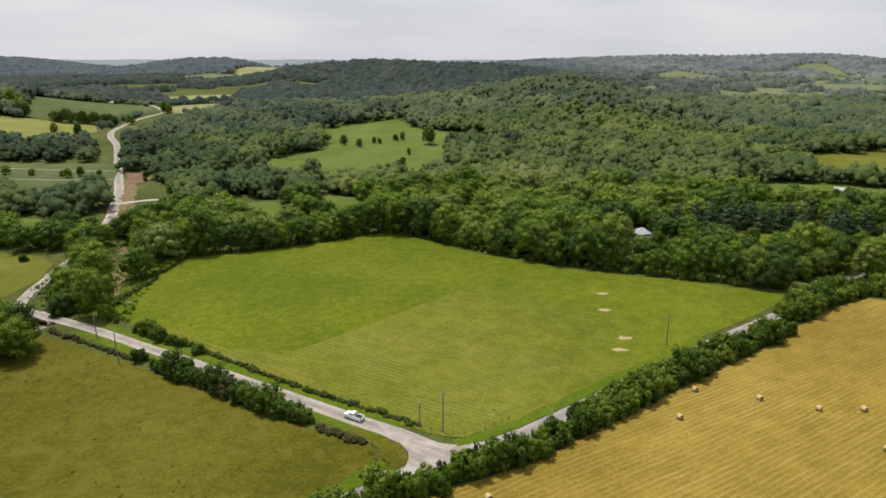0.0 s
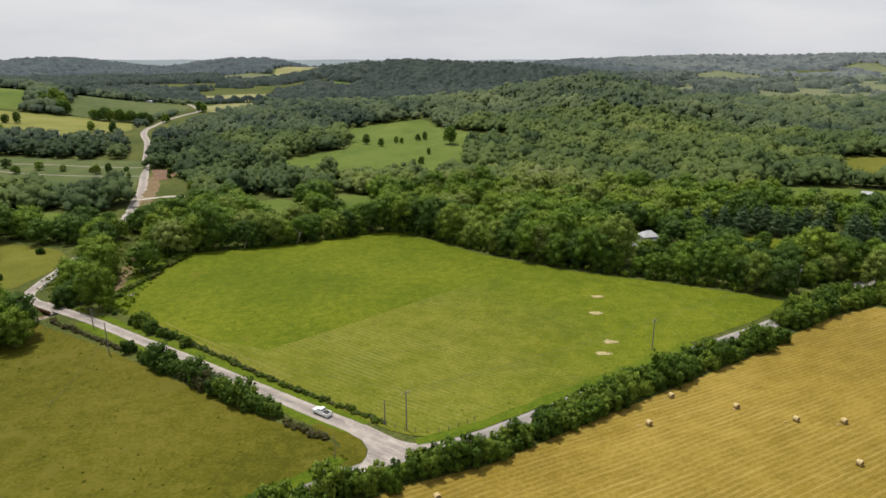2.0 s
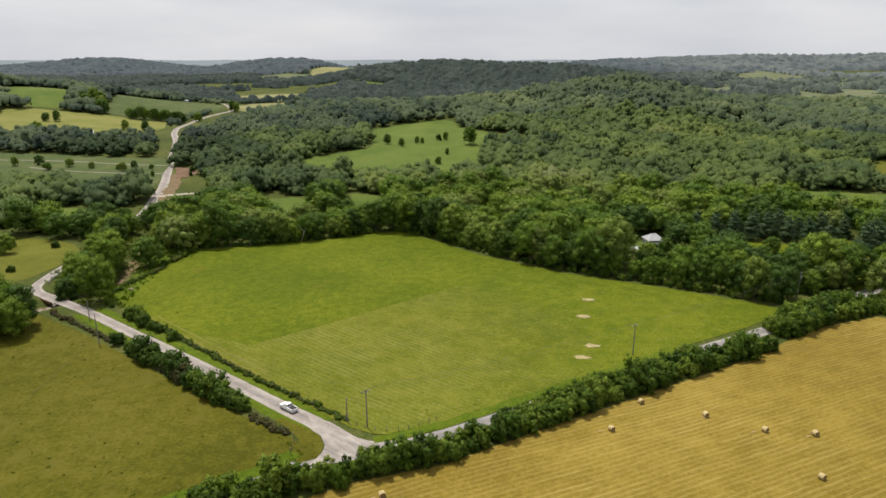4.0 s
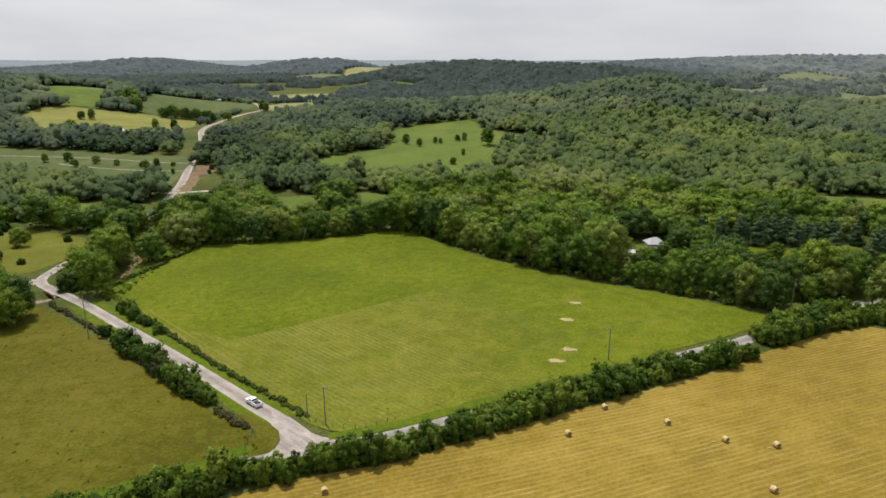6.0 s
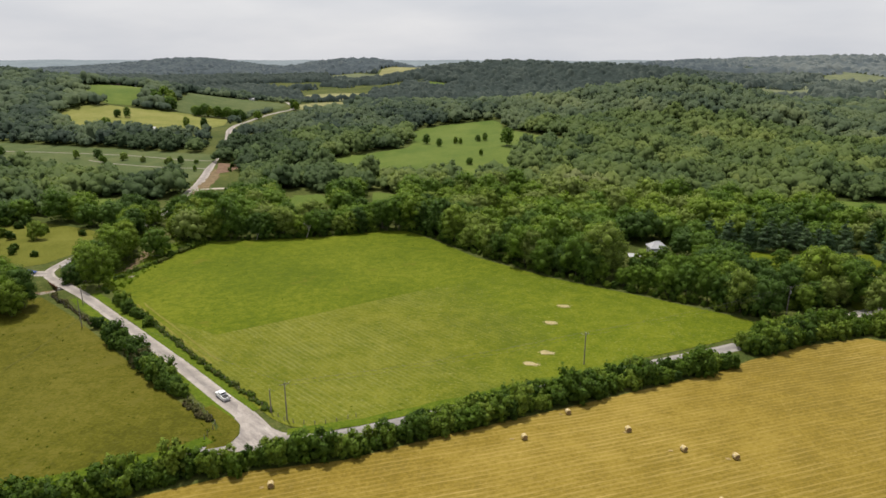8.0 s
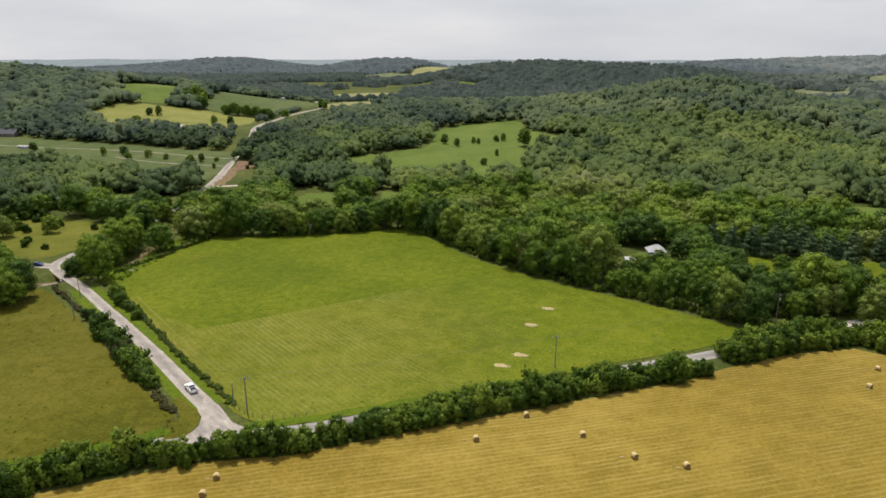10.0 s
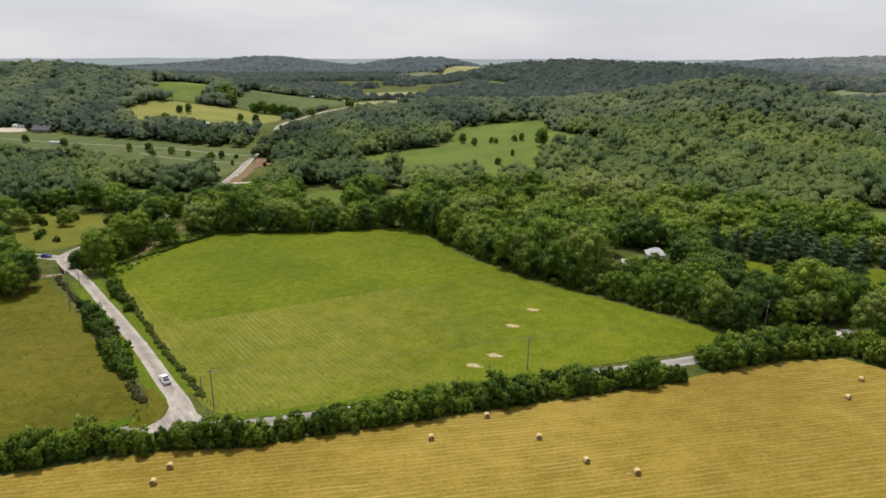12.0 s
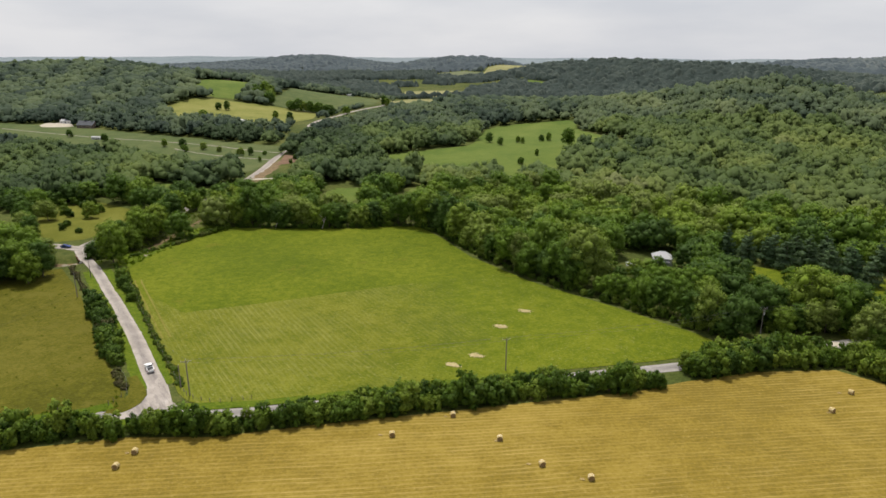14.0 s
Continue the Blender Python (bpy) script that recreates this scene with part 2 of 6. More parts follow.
# tyre-worn streaks that follow the lane into the crossing
js = jn.ramp(jn.noise(jn.turned(jp, 34, (0.11, 0.62, 1)), 1.0, 6.0, 0.7), [(0.47, (0, 0, 0)), (0.62, (1, 1, 1))])
jc = jn.mix(jn.math("MULTIPLY", js, 0.62), jc, (0.132, 0.116, 0.11))
jn.bump(jv, 0.2, 0.05)
M["junction"] = jn.done(jc, 0.9, 0.2)
M["road2"] = road_material("grey_asphalt", (0.185, 0.168, 0.154), (0.25, 0.23, 0.213), (0.325, 0.302, 0.28), (0.12, 0.113, 0.11))
M["bark"] = plain_material("grey_bark", (0.05, 0.04, 0.03), (0.17, 0.145, 0.115), 2.5, 0.95, 0.1, bump=0.6)
M["dead"] = plain_material("bleached_dead_wood", (0.25, 0.22, 0.19), (0.45, 0.42, 0.37), 2.5, 0.95, 0.1)
M["pole"] = plain_material("weathered_pole_wood", (0.12, 0.105, 0.088), (0.26, 0.235, 0.205), 3.0, 0.9, 0.15)
M["insulator"] = plain_material("porcelain", (0.5, 0.5, 0.52), (0.62, 0.62, 0.64), 8.0, 0.25, 0.5)
M["steel"] = plain_material("galvanised_steel", (0.35, 0.36, 0.37), (0.5, 0.51, 0.52), 4.0, 0.45, 0.5, 0.6)
M["wire"] = plain_material("dark_wire", (0.06, 0.06, 0.06), (0.1, 0.1, 0.1), 3.0, 0.6)
M["bale"] = plain_material("rolled_hay", (0.30, 0.22, 0.09), (0.56, 0.44, 0.21), 5.0, 0.95, 0.1, bump=0.6)
M["bale_end"] = plain_material("hay_bale_end", (0.13, 0.085, 0.038), (0.28, 0.19, 0.09), 7.0, 0.95, 0.1, bump=0.6)
M["twine"] = plain_material("net_wrap", (0.6, 0.56, 0.45), (0.7, 0.66, 0.55), 9.0, 0.8)
M["concrete"] = plain_material("weathered_concrete", (0.26, 0.245, 0.22), (0.44, 0.42, 0.38), 1.2, 0.9, 0.2)
M["stone"] = plain_material("tan_creek_stone", (0.15, 0.125, 0.095), (0.32, 0.28, 0.22), 1.2, 0.9, 0.15)
M["rust"] = plain_material("rusty_steel", (0.07, 0.035, 0.02), (0.17, 0.085, 0.045), 2.0, 0.9, 0.2)
M["water"] = plain_material("creek_water", (0.04, 0.038, 0.026), (0.075, 0.068, 0.045), 0.6, 0.3, 0.3)
M["siding"] = plain_material("white_siding", (0.5, 0.5, 0.49), (0.62, 0.62, 0.61), 1.5, 0.7)
M["metal_roof"] = plain_material("pale_metal_roof", (0.28, 0.28, 0.29), (0.4, 0.4, 0.41), 1.0, 0.55, 0.4, 0.0)
M["slate"] = plain_material("dark_shingles", (0.045, 0.05, 0.06), (0.11, 0.115, 0.125), 2.0, 0.85)
M["brick"] = plain_material("brown_brick", (0.11, 0.08, 0.065), (0.19, 0.145, 0.12), 2.0, 0.85)
M["glass"] = plain_material("dark_glass", (0.015, 0.018, 0.02), (0.03, 0.034, 0.038), 1.0, 0.08, 0.6, bump=0.0)
M["white_paint"] = plain_material("white_car_paint", (0.74, 0.74, 0.74), (0.8, 0.8, 0.8), 2.0, 0.25, 0.5, bump=0.0)
M["blue_paint"] = plain_material("blue_car_paint", (0.02, 0.04, 0.16), (0.03, 0.06, 0.2), 2.0, 0.25, 0.5, bump=0.0)
M["rubber"] = plain_material("tyre_rubber", (0.015, 0.015, 0.015), (0.03, 0.03, 0.03), 6.0, 0.85)
M["bed"] = plain_material("black_bed_liner", (0.02, 0.02, 0.02), (0.045, 0.045, 0.045), 6.0, 0.8)
M["red_lamp"] = plain_material("red_lens", (0.35, 0.01, 0.01), (0.45, 0.02, 0.02), 6.0, 0.3)
M["clear_lamp"] = plain_material("clear_lens", (0.6, 0.6, 0.6), (0.7, 0.7, 0.7), 6.0, 0.2)
TREE_STOPS = [(0.0, (0.05, 0.09, 0.018)), (0.3, (0.073, 0.126, 0.019)), (0.55, (0.102, 0.163, 0.02)),
              (0.8, (0.152, 0.21, 0.027)), (1.0, (0.158, 0.196, 0.05))]
M["leaf"] = leaf_material("broad_leaves", TREE_STOPS)
# lit copy of the broad leaves: sunshine on the creek trees put in colour
M["leaf_creek"] = leaf_material("sunlit_creek_leaves", [(0.0, (0.1, 0.155, 0.019)), (0.6, (0.14, 0.2, 0.023)), (1.0, (0.175, 0.225, 0.032))])
M["leaf_wood"] = leaf_material("woodland_leaves", TREE_STOPS, False, vary=0.7)
# distance haze is mixed into these greens; darkest stop stands for cloud shade
M["leaf_hill"] = leaf_material("hazed_hill_leaves", [(0.0, (0.032, 0.050, 0.035)), (0.14, (0.052, 0.076, 0.048)), (0.3, (0.074, 0.102, 0.056)), (0.6, (0.101, 0.131, 0.063)), (0.85, (0.139, 0.167, 0.076)), (1.0, (0.144, 0.160, 0.090))], False, 0.05, 0.12)
M["leaf_mid"] = leaf_material("hazed_slope_leaves", [(0.0, (0.038, 0.060, 0.027)), (0.14, (0.053, 0.082, 0.034)), (0.3, (0.075, 0.109, 0.039)), (0.6, (0.105, 0.142, 0.043)), (0.85, (0.149, 0.182, 0.050)), (1.0, (0.153, 0.173, 0.068))], False, 0.05, 0.22)
# blue-grey haze of distance painted into the far leaf colours
M["leaf_far"] = leaf_material("hazed_distant_leaves", [(0.0, (0.04, 0.056, 0.053)), (0.5, (0.064, 0.084, 0.076)), (1.0, (0.15, 0.173, 0.145))], False, 0.03)
M["leaf_ridge"] = leaf_material("hazed_ridge_leaves", [(0.0, (0.062, 0.08, 0.094)), (0.5, (0.088, 0.11, 0.124)), (1.0, (0.17, 0.19, 0.185))], False, 0.03)
M["hedge"] = leaf_material("hedge_leaves", [(0.0, (0.034, 0.064, 0.01)), (0.5, (0.069, 0.114, 0.012)), (1.0, (0.142, 0.19, 0.026))])
M["lane_leaf"] = leaf_material("lane_shrub_leaves", [(0.0, (0.036, 0.068, 0.012)), (0.6, (0.068, 0.112, 0.015)), (1.0, (0.108, 0.156, 0.02))])
M["lane_twig"] = leaf_material("twiggy_shrub_leaves", [(0.0, (0.05, 0.058, 0.02)), (1.0, (0.085, 0.082, 0.034))])
M["pine"] = leaf_material("pine_needles", [(0.0, (0.055, 0.092, 0.045)), (1.0, (0.088, 0.13, 0.066))])
M["twigs"] = leaf_material("dry_twiggy_brush", [(0.0, (0.078, 0.063, 0.032)), (0.5, (0.072, 0.075, 0.024)), (1.0, (0.106, 0.088, 0.046))])
M["brush"] = leaf_material("dry_brush", [(0.0, (0.05, 0.084, 0.011)), (0.6, (0.078, 0.118, 0.013)), (1.0, (0.11, 0.115, 0.034))])


# ---------------------------------------------------------------- the lie of the land
def smooth(a, b, v):
    s = np.clip((v - a) / (b - a), 0.0, 1.0)
    return s * s * (3 - 2 * s)


HILLS = [
    # x, y, height, radius along, radius across, turn in degrees
    (175, 785, 26, 75, 90, 0),
    (85, 800, 21, 75, 75, 0),
    (-80, 790, 10, 90, 60, 0),
    (165, 655, 14, 80, 42, 0),
    (20, 640, 4, 70, 60, 0),
    (70, 545, 5, 80, 50, 0),
    (215, 585, -4, 60, 40, 0),
    (-210, 760, 2, 60, 60, 0),
    (104, 1030, 18, 130, 75, 0),
    (-395, 740, -6, 55, 80, 0),
    (-385, 910, -2, 70, 90, 0),
    (-900, 880, 35, 170, 120, -15),
    (-1230, 900, 39, 200, 140, 0),
    (-640, 700, 16, 75, 70, 0),
    (-580, 850, 18, 90, 90, 0),
    (-700, 800, 8, 80, 80, 0),
    (-480, 640, 2, 70, 60, 0),
    (-190, 1550, 36, 120, 100, 0),
    (20, 1440, 25, 140, 90, 0),
    (150, 1560, 22, 150, 110, 0),
    (-335, 1520, 10, 90, 100, 0),
    (-270, 1330, 8, 90, 60, 0),
    (-430, 1750, 24, 90, 70, 0),
    (-500, 1840, 13, 80, 60, 0),
    (-740, 1960, 34, 110, 110, 0),
    (-600, 1950, 22, 80, 110, 0),
    (-910, 1960, 12, 90, 110, 0),
    (-1390, 2300, 27, 170, 150, 0),
    (-1700, 2320, 30, 220, 150, 0),
    (350, 2300, 31, 250, 160, 0),
    (750, 2320, 28, 250, 160, 0),
    (1150, 2320, 33, 280, 160, 0),
    (1500, 2320, 28, 280, 160, 0),
    (430, 1880, 31, 230, 110, 0),
    (483, 1304, 7, 160, 100, 0),
    (420, 980, 5, 150, 90, 0),
    (-2780, 3000, 20, 500, 250, 0),
    (-2000, 2700, 4, 400, 200, 0),
]
CREEK = [(-170, 160), (-142, 176), (-130, 188), (-125, 203), (-120, 218), (-132.5, 252), (-148, 288), (-161, 319), (-150, 345), (-105, 385), (-40, 400)]


def polyline_distance(x, y, line):
    best = np.full(np.shape(x), 1e9)
    for (x0, y0), (x1, y1) in zip(line, line[1:]):
        dx, dy = x1 - x0, y1 - y0
        s = np.clip(((x - x0) * dx + (y - y0) * dy) / (dx * dx + dy * dy), 0, 1)
        best = np.minimum(best, np.hypot(x - x0 - s * dx, y - y0 - s * dy))
    return best


def base_z(x, y):
    x, y = np.asarray(x, float), np.asarray(y, float)
    z = 3.4 + 2.4 * (1 - smooth(105, 168, y - 0.25 * x)) + 0.02 * np.clip(x - 60, 0, 120)
    z = z - 1.5 * smooth(200, 300, y - 0.1 * x) + 7.5 * smooth(330, 600, y)
    z = z + 3.0 * smooth(-180, -420, x) * smooth(330, 480, y) + 12.0 * smooth(900, 1700, y) + 22.0 * smooth(2300, 3600, y)
    for hx, hy, h, a, b, turn in HILLS:
        c, s = math.cos(radians(turn)), math.sin(radians(turn))
        u, v = ((x - hx) * c + (y - hy) * s) / a, ((y - hy) * c - (x - hx) * s) / b
        z = z + h * np.exp(-0.5 * (u * u + v * v))
    z = z + smooth(1300, 2400, y) * 2.5 * np.sin(x * 0.011 + y * 0.004) * np.sin(y * 0.007 + 1.0)
    return z


def ground_z(x, y):
    x, y = np.asarray(x, float), np.asarray(y, float)
    return base_z(x, y) - 1.9 * (1 - smooth(1.5, 6.5, polyline_distance(x, y, CREEK)))


def gz(x, y):
    return float(ground_z(x, y))


def spread(*stretches):
    """Grid lines: (from, to, step) stretches joined."""
    return np.array(sorted({round(v, 3) for a, b, step in stretches for v in np.arange(a, b + 1e-6, step)}))


def mesh_from(name, verts, faces, material, smooth_shade=True, tint=None, normals=None):
    """A mesh from numpy arrays of places and of triangles or quads."""
    me = bpy.data.meshes.new(name)
    verts, faces = np.asarray(verts, np.float32), np.asarray(faces, np.int32)
    n, k = faces.shape
    me.vertices.add(len(verts))
    me.vertices.foreach_set("co", verts.ravel())
    me.loops.add(n * k)
    me.loops.foreach_set("vertex_index", faces.ravel())
    me.polygons.add(n)
    me.polygons.foreach_set("loop_start", np.arange(0, n * k, k, dtype=np.int32))
    me.polygons.foreach_set("use_smooth", np.full(n, smooth_shade))
    if tint is not None:
        at = me.attributes.new("tint", "FLOAT", "FACE")
        at.data.foreach_set("value", np.asarray(tint, np.float32))
    me.update(calc_edges=True)
    if normals is not None:
        me.normals_split_custom_set_from_vertices(np.asarray(normals, np.float32))
    me.materials.append(material)
    return me


def part(name, bm, material, parent=None, label="", flat=True):
    """Links a bmesh as one mesh object, under a thing or a part."""
    me = bpy.data.meshes.new(name)
    for f in bm.faces:
        f.smooth = not flat
    bm.to_mesh(me)
    bm.free()
    me.materials.append(material)
    ob = new(name, me)
    ob.parent = parent
    return tagged(ob, label)


def sheet(name, xs, ys, height, material):
    gx, gy = np.meshgrid(xs, ys)
    v = np.stack([gx.ravel(), gy.ravel(), height(gx, gy).ravel()], 1)
    i = np.arange(len(xs) * len(ys)).reshape(len(ys), len(xs))
    f = np.stack([i[:-1, :-1].ravel(), i[:-1, 1:].ravel(), i[1:, 1:].ravel(), i[1:, :-1].ravel()], 1)
    return new(name, mesh_from(name, v, f, material))


tagged(sheet("ground", spread((-4800, -1000, 60), (-1000, -190, 12), (-190, -80, 2.5), (-80, 190, 6), (190, 700, 10), (700, 4800, 60)),
             spread((-1400, 0, 50), (0, 140, 6), (140, 350, 2.5), (350, 1000, 12), (1000, 2400, 24), (2400, 4900, 50)), ground_z, M["ground"]),
       "rolling grassy farmland with hills and a creek bed", "ground", kind="structure")


def field(name, outline, material, label, lift=0.06, step=6.0):
    """A field laid over the ground inside an outline."""
    bm = bmesh.new()
    bm.faces.new([bm.verts.new((x, y, 0)) for x, y in outline])
    bmesh.ops.triangulate(bm, faces=bm.faces[:])
    xs, ys = [p[0] for p in outline], [p[1] for p in outline]
    for lo, hi, axis in ((min(xs), max(xs), 0), (min(ys), max(ys), 1)):
        v = lo + step * 0.61
        while v < hi:
            at, no = [0, 0, 0], [0, 0, 0]
            at[axis], no[axis] = v, 1
            bmesh.ops.bisect_plane(bm, geom=bm.verts[:] + bm.edges[:] + bm.faces[:], plane_co=at, plane_no=no)
            v += step
    for f in bm.faces:
        if f.normal.z < 0:
            f.normal_flip()
    for v in bm.verts:
        v.co.z = gz(v.co.x, v.co.y) + lift
    return tagged(part(name, bm, material, flat=False), label, "field", kind="structure")


def curve_points(line, step):
    """A smooth line through the points, at even steps."""
    p = [Vector((*q, 0)) for q in line]
    p = [2 * p[0] - p[1], *p, 2 * p[-1] - p[-2]]
    fine = []
    for a, b, c, d in zip(p, p[1:], p[2:], p[3:]):
        k = max(2, int((c - b).length / step))
        for i in range(k):
            s = i / k
            fine.append(0.5 * (2 * b + (c - a) * s + (2 * a - 5 * b + 4 * c - d) * s * s + (3 * b - a - 3 * c + d) * s ** 3))
    return fine + [p[-2]]


def ribbon(name, line, profile, material, label, category="road", step=3.0, height=base_z, wobble=0.0, seed=0, narrow=None):
    """A strip along a line. profile: (sideways, up) pairs from left to right. narrow: its width at each place along x."""
    rng = random.Random(seed)
    pts = curve_points(line, step)
    bm = bmesh.new()
    uv = bm.loops.layers.uv.new("across")
    rows, wide = [], profile[-1][0] - profile[0][0]
    for i, p in enumerate(pts):
        d = (pts[min(i + 1, len(pts) - 1)] - pts[max(i - 1, 0)]).normalized()
        side = Vector((d.y, -d.x, 0))
        row = []
        for j, (u, up) in enumerate(profile):
            edge = rng.uniform(-wobble, wobble) if j in (0, 1, len(profile) - 2, len(profile) - 1) else 0
            q = p + side * (u * (narrow(p.x) if narrow else 1.0) + edge)
            row.append((bm.verts.new((q.x, q.y, float(height(q.x, q.y)) + up)), (u - profile[0][0]) / wide))
        rows.append(row)
    for i, (a, b) in enumerate(zip(rows, rows[1:])):
        for (v0, u0), (v1, u1), (v2, u2), (v3, u3) in zip(a, a[1:], b[1:], b):
            f = bm.faces.new((v0, v1, v2, v3))
            for loop, u, w in zip(f.loops, (u0, u1, u2, u3), (i, i, i + 1, i + 1)):
                loop[uv].uv = (u, w * step)
    bmesh.ops.recalc_face_normals(bm, faces=bm.faces[:])
    return tagged(part(name, bm, material, flat=False), label, category, kind="structure")


def road_profile(width):
    h = width / 2
    return [(-h - 0.35, 0.03), (-h, 0.08), (-h * 0.5, 0.11), (0, 0.12), (h * 0.5, 0.11), (h, 0.08), (h + 0.35, 0.03)]


LANE = [(-2, 118), (-11, 125), (-19.5, 130.5), (-43, 146), (-66, 160), (-91, 174.5), (-110, 185.5), (-131, 196), (-140, 200.9), (-145.6, 207.2), (-149, 218), (-151.6, 230), (-153, 238)]
LANE_ON = [(-153, 238), (-157, 262), (-165, 292), (-175, 328), (-188, 360), (-202, 395), (-234, 461), (-280, 556), (-318, 622),
           (-352, 697), (-375, 780), (-379, 840), (-380, 893), (-408, 945), (-438, 988)]
CROSSROAD = [(-60, 68), (-36, 88), (-10, 109), (4, 116.4), (9.5, 118.8), (16, 122.9), (26, 130.3), (42, 143.5), (58, 156.8), (80, 174), (106, 192), (118, 201), (149, 226), (185, 252), (235, 285)]
SIDE_LANE = [(-143, 203), (-158, 201), (-178, 193), (-205, 176)]
JUNCTION = [(-15.2, 129.4), (-11.6, 127.2), (-5.4, 123.4), (-1.8, 120.9), (1.5, 119.6), (5.2, 119.5), (8.0, 120.7), (8.6, 117.6), (2, 114.0), (-5, 109.8), (-7.5, 107.8), (-8.6, 109), (-7, 112.8), (-7.2, 116.6), (-9.6, 121), (-12.2, 123.5)]
ribbon("road", LANE, road_profile(4.45), M["road"], "narrow bleached country road beside the pasture", wobble=0.05, seed=1, narrow=lambda x: 0.97 - 0.2 * float(smooth(-20, -95, x)))
ribbon("road", LANE_ON, road_profile(5.2), M["road"], "pale country road winding up the valley", wobble=0.2, seed=2)
ribbon("road", CROSSROAD, road_profile(3.9), M["road2"], "grey country road along the hay field hedge", wobble=0.12, seed=3)
ribbon("road", SIDE_LANE, road_profile(5.0), M["road"], "short pale side lane by the bridge", wobble=0.25, seed=4)

FIELD = [(-98, 188), (-74, 172), (-45, 153), (-20, 136), (-3.5, 124.6), (2, 122.4), (7.5, 123), (22, 132.3), (54, 159), (78, 178), (104, 196), (117, 207), (119, 212), (111, 218), (85, 231),
         (49, 247), (16, 268), (-6, 289), (-27, 305), (-40, 299), (-61, 284), (-88, 272), (-107, 263), (-114, 240), (-109, 214), (-103, 196)]
MOWN = [(-74, 172), (-45, 153), (-20, 136), (-3.5, 124.6), (2, 122.4), (7.5, 123), (22, 132.3), (54, 159), (78, 178), (104, 196), (117, 207), (119, 211), (111, 216), (85, 229), (52, 244), (34, 250), (22, 238), (0, 214), (-22, 190), (-45, 167), (-62, 172)]
LEFT = [(-124, 181), (-100, 169), (-86, 161), (-56, 143), (-28, 126), (-15, 119), (-11, 114), (-14, 107), (-36, 88), (-62, 66), (-130, 66), (-150, 140), (-135, 170)]
HAY = [(-63, 54), (-17, 91), (2, 105), (19, 113), (38, 128), (63, 147), (100, 174.5), (110, 184.5), (127, 198), (146, 207), (159, 202), (220, 150), (330, 60), (120, -40), (-40, 0)]
MEADOW = [(-146, 470), (-143, 489), (-136, 502), (-120, 514), (-99, 542), (-98, 554), (-113, 614), (-123, 653), (-117, 681), (-94, 701), (-71, 712), (-53, 718), (-44, 706), (-25, 646), (-12, 629), (12, 597), (43, 572), (53, 562), (25, 548), (2, 520), (0, 490), (4, 455), (-20, 428), (-100, 428), (-138, 448)]
MEADOW_EAST = [(276, 491), (298, 515), (317, 512), (336, 514), (371, 541), (400, 541), (345, 440), (320, 416), (290, 412), (266, 418), (258, 440)]
GLADE_EAST = [(187, 400), (198, 410), (250, 404), (275, 396), (272, 352), (228, 348), (190, 358)]
LAWN_EAST = [(149, 236), (155, 262), (140, 270), (144, 297), (154, 293), (162, 286), (170, 300), (178, 304), (192, 290), (184, 262), (172, 246), (162, 238), (152, 231)]
LAWN_MID = [(112, 284), (116, 305), (130, 300), (144, 297), (140, 271), (126, 274)]
BANK_GRASS = [(-102, 194), (-108, 214), (-113, 240), (-106, 264), (-122, 262), (-128, 247), (-121, 230), (-118, 217), (-117, 205), (-109, 192)]
GLADE = [(-128, 372), (-112, 377), (-92, 366), (-88, 336), (-104, 334)]
GLADE_NEAR = [(-74, 388), (-50, 381), (-48, 350), (-60, 348)]
WEST_MEADOW = [(-232, 257), (-224, 276), (-183, 269), (-172, 264), (-162, 255), (-155, 234), (-155, 214), (-162, 206), (-186, 210), (-200, 222), (-216, 234)]
WEST_GLADE = [(-244, 334), (-192, 332), (-180, 318), (-196, 296), (-222, 304)]
VALLEY = [(-680, 482), (-546, 494), (-434, 484), (-325, 482), (-241, 482), (-226, 440), (-206, 392), (-220, 372), (-300, 384), (-366, 392), (-453, 396), (-576, 410), (-680, 405)]
YELLOW = [(-554, 634), (-555, 664), (-557, 688), (-540, 710), (-515, 718), (-487, 734), (-457, 748), (-422, 755), (-402, 755), (-358, 674), (-348, 625), (-355, 596), (-369, 571), (-395, 562), (-455, 560), (-514, 605)]
UPPER = [(-610, 743), (-641, 798), (-640, 838), (-600, 850), (-575, 822), (-537, 763), (-522, 730), (-543, 715), (-572, 721)]
UPPER_EAST = [(-560, 905), (-520, 935), (-480, 960), (-445, 965), (-415, 945), (-395, 886), (-402, 849), (-407, 811), (-392, 762), (-404, 759), (-432, 757), (-460, 751), (-488, 746), (-504, 800), (-525, 850)]
HAY_FAR = [(-402, 956), (-395, 1004), (-339, 1053), (-327, 984), (-299, 878), (-349, 881), (-375, 899)]
HAY_FARTHER = [(-482, 1156), (-448, 1200), (-377, 1208), (-349, 1095), (-376, 1053), (-432, 1048)]
ROADSIDE = [(-172, 322), (-158, 324), (-150, 342), (-160, 372), (-180, 408), (-207, 450), (-222, 445)]
HAY_FRONT = [(-352, 800), (-290, 850), (-262, 895), (-292, 932), (-365, 858)]
ROADSIDE_FAR = [(-238, 450), (-230, 462), (-277, 556), (-312, 626), (-322, 700), (-342, 800), (-368, 895), (-395, 895), (-372, 802), (-358, 700), (-334, 622), (-292, 556), (-246, 461)]
GLADE_MOUTH = [(-106, 336), (-86, 338), (-72, 306), (-92, 306)]
GLADE_GAP = [(-62, 350), (-46, 352), (-36, 320), (-52, 320)]
HOUSE_FRONT = [(76, 248), (101, 244), (103, 276), (78, 280)]
YARD = [(84, 280), (97, 277), (99, 294), (85, 297)]
field("lawn", YARD, M["meadow"], "green yard round the white house", 0.1, 8)
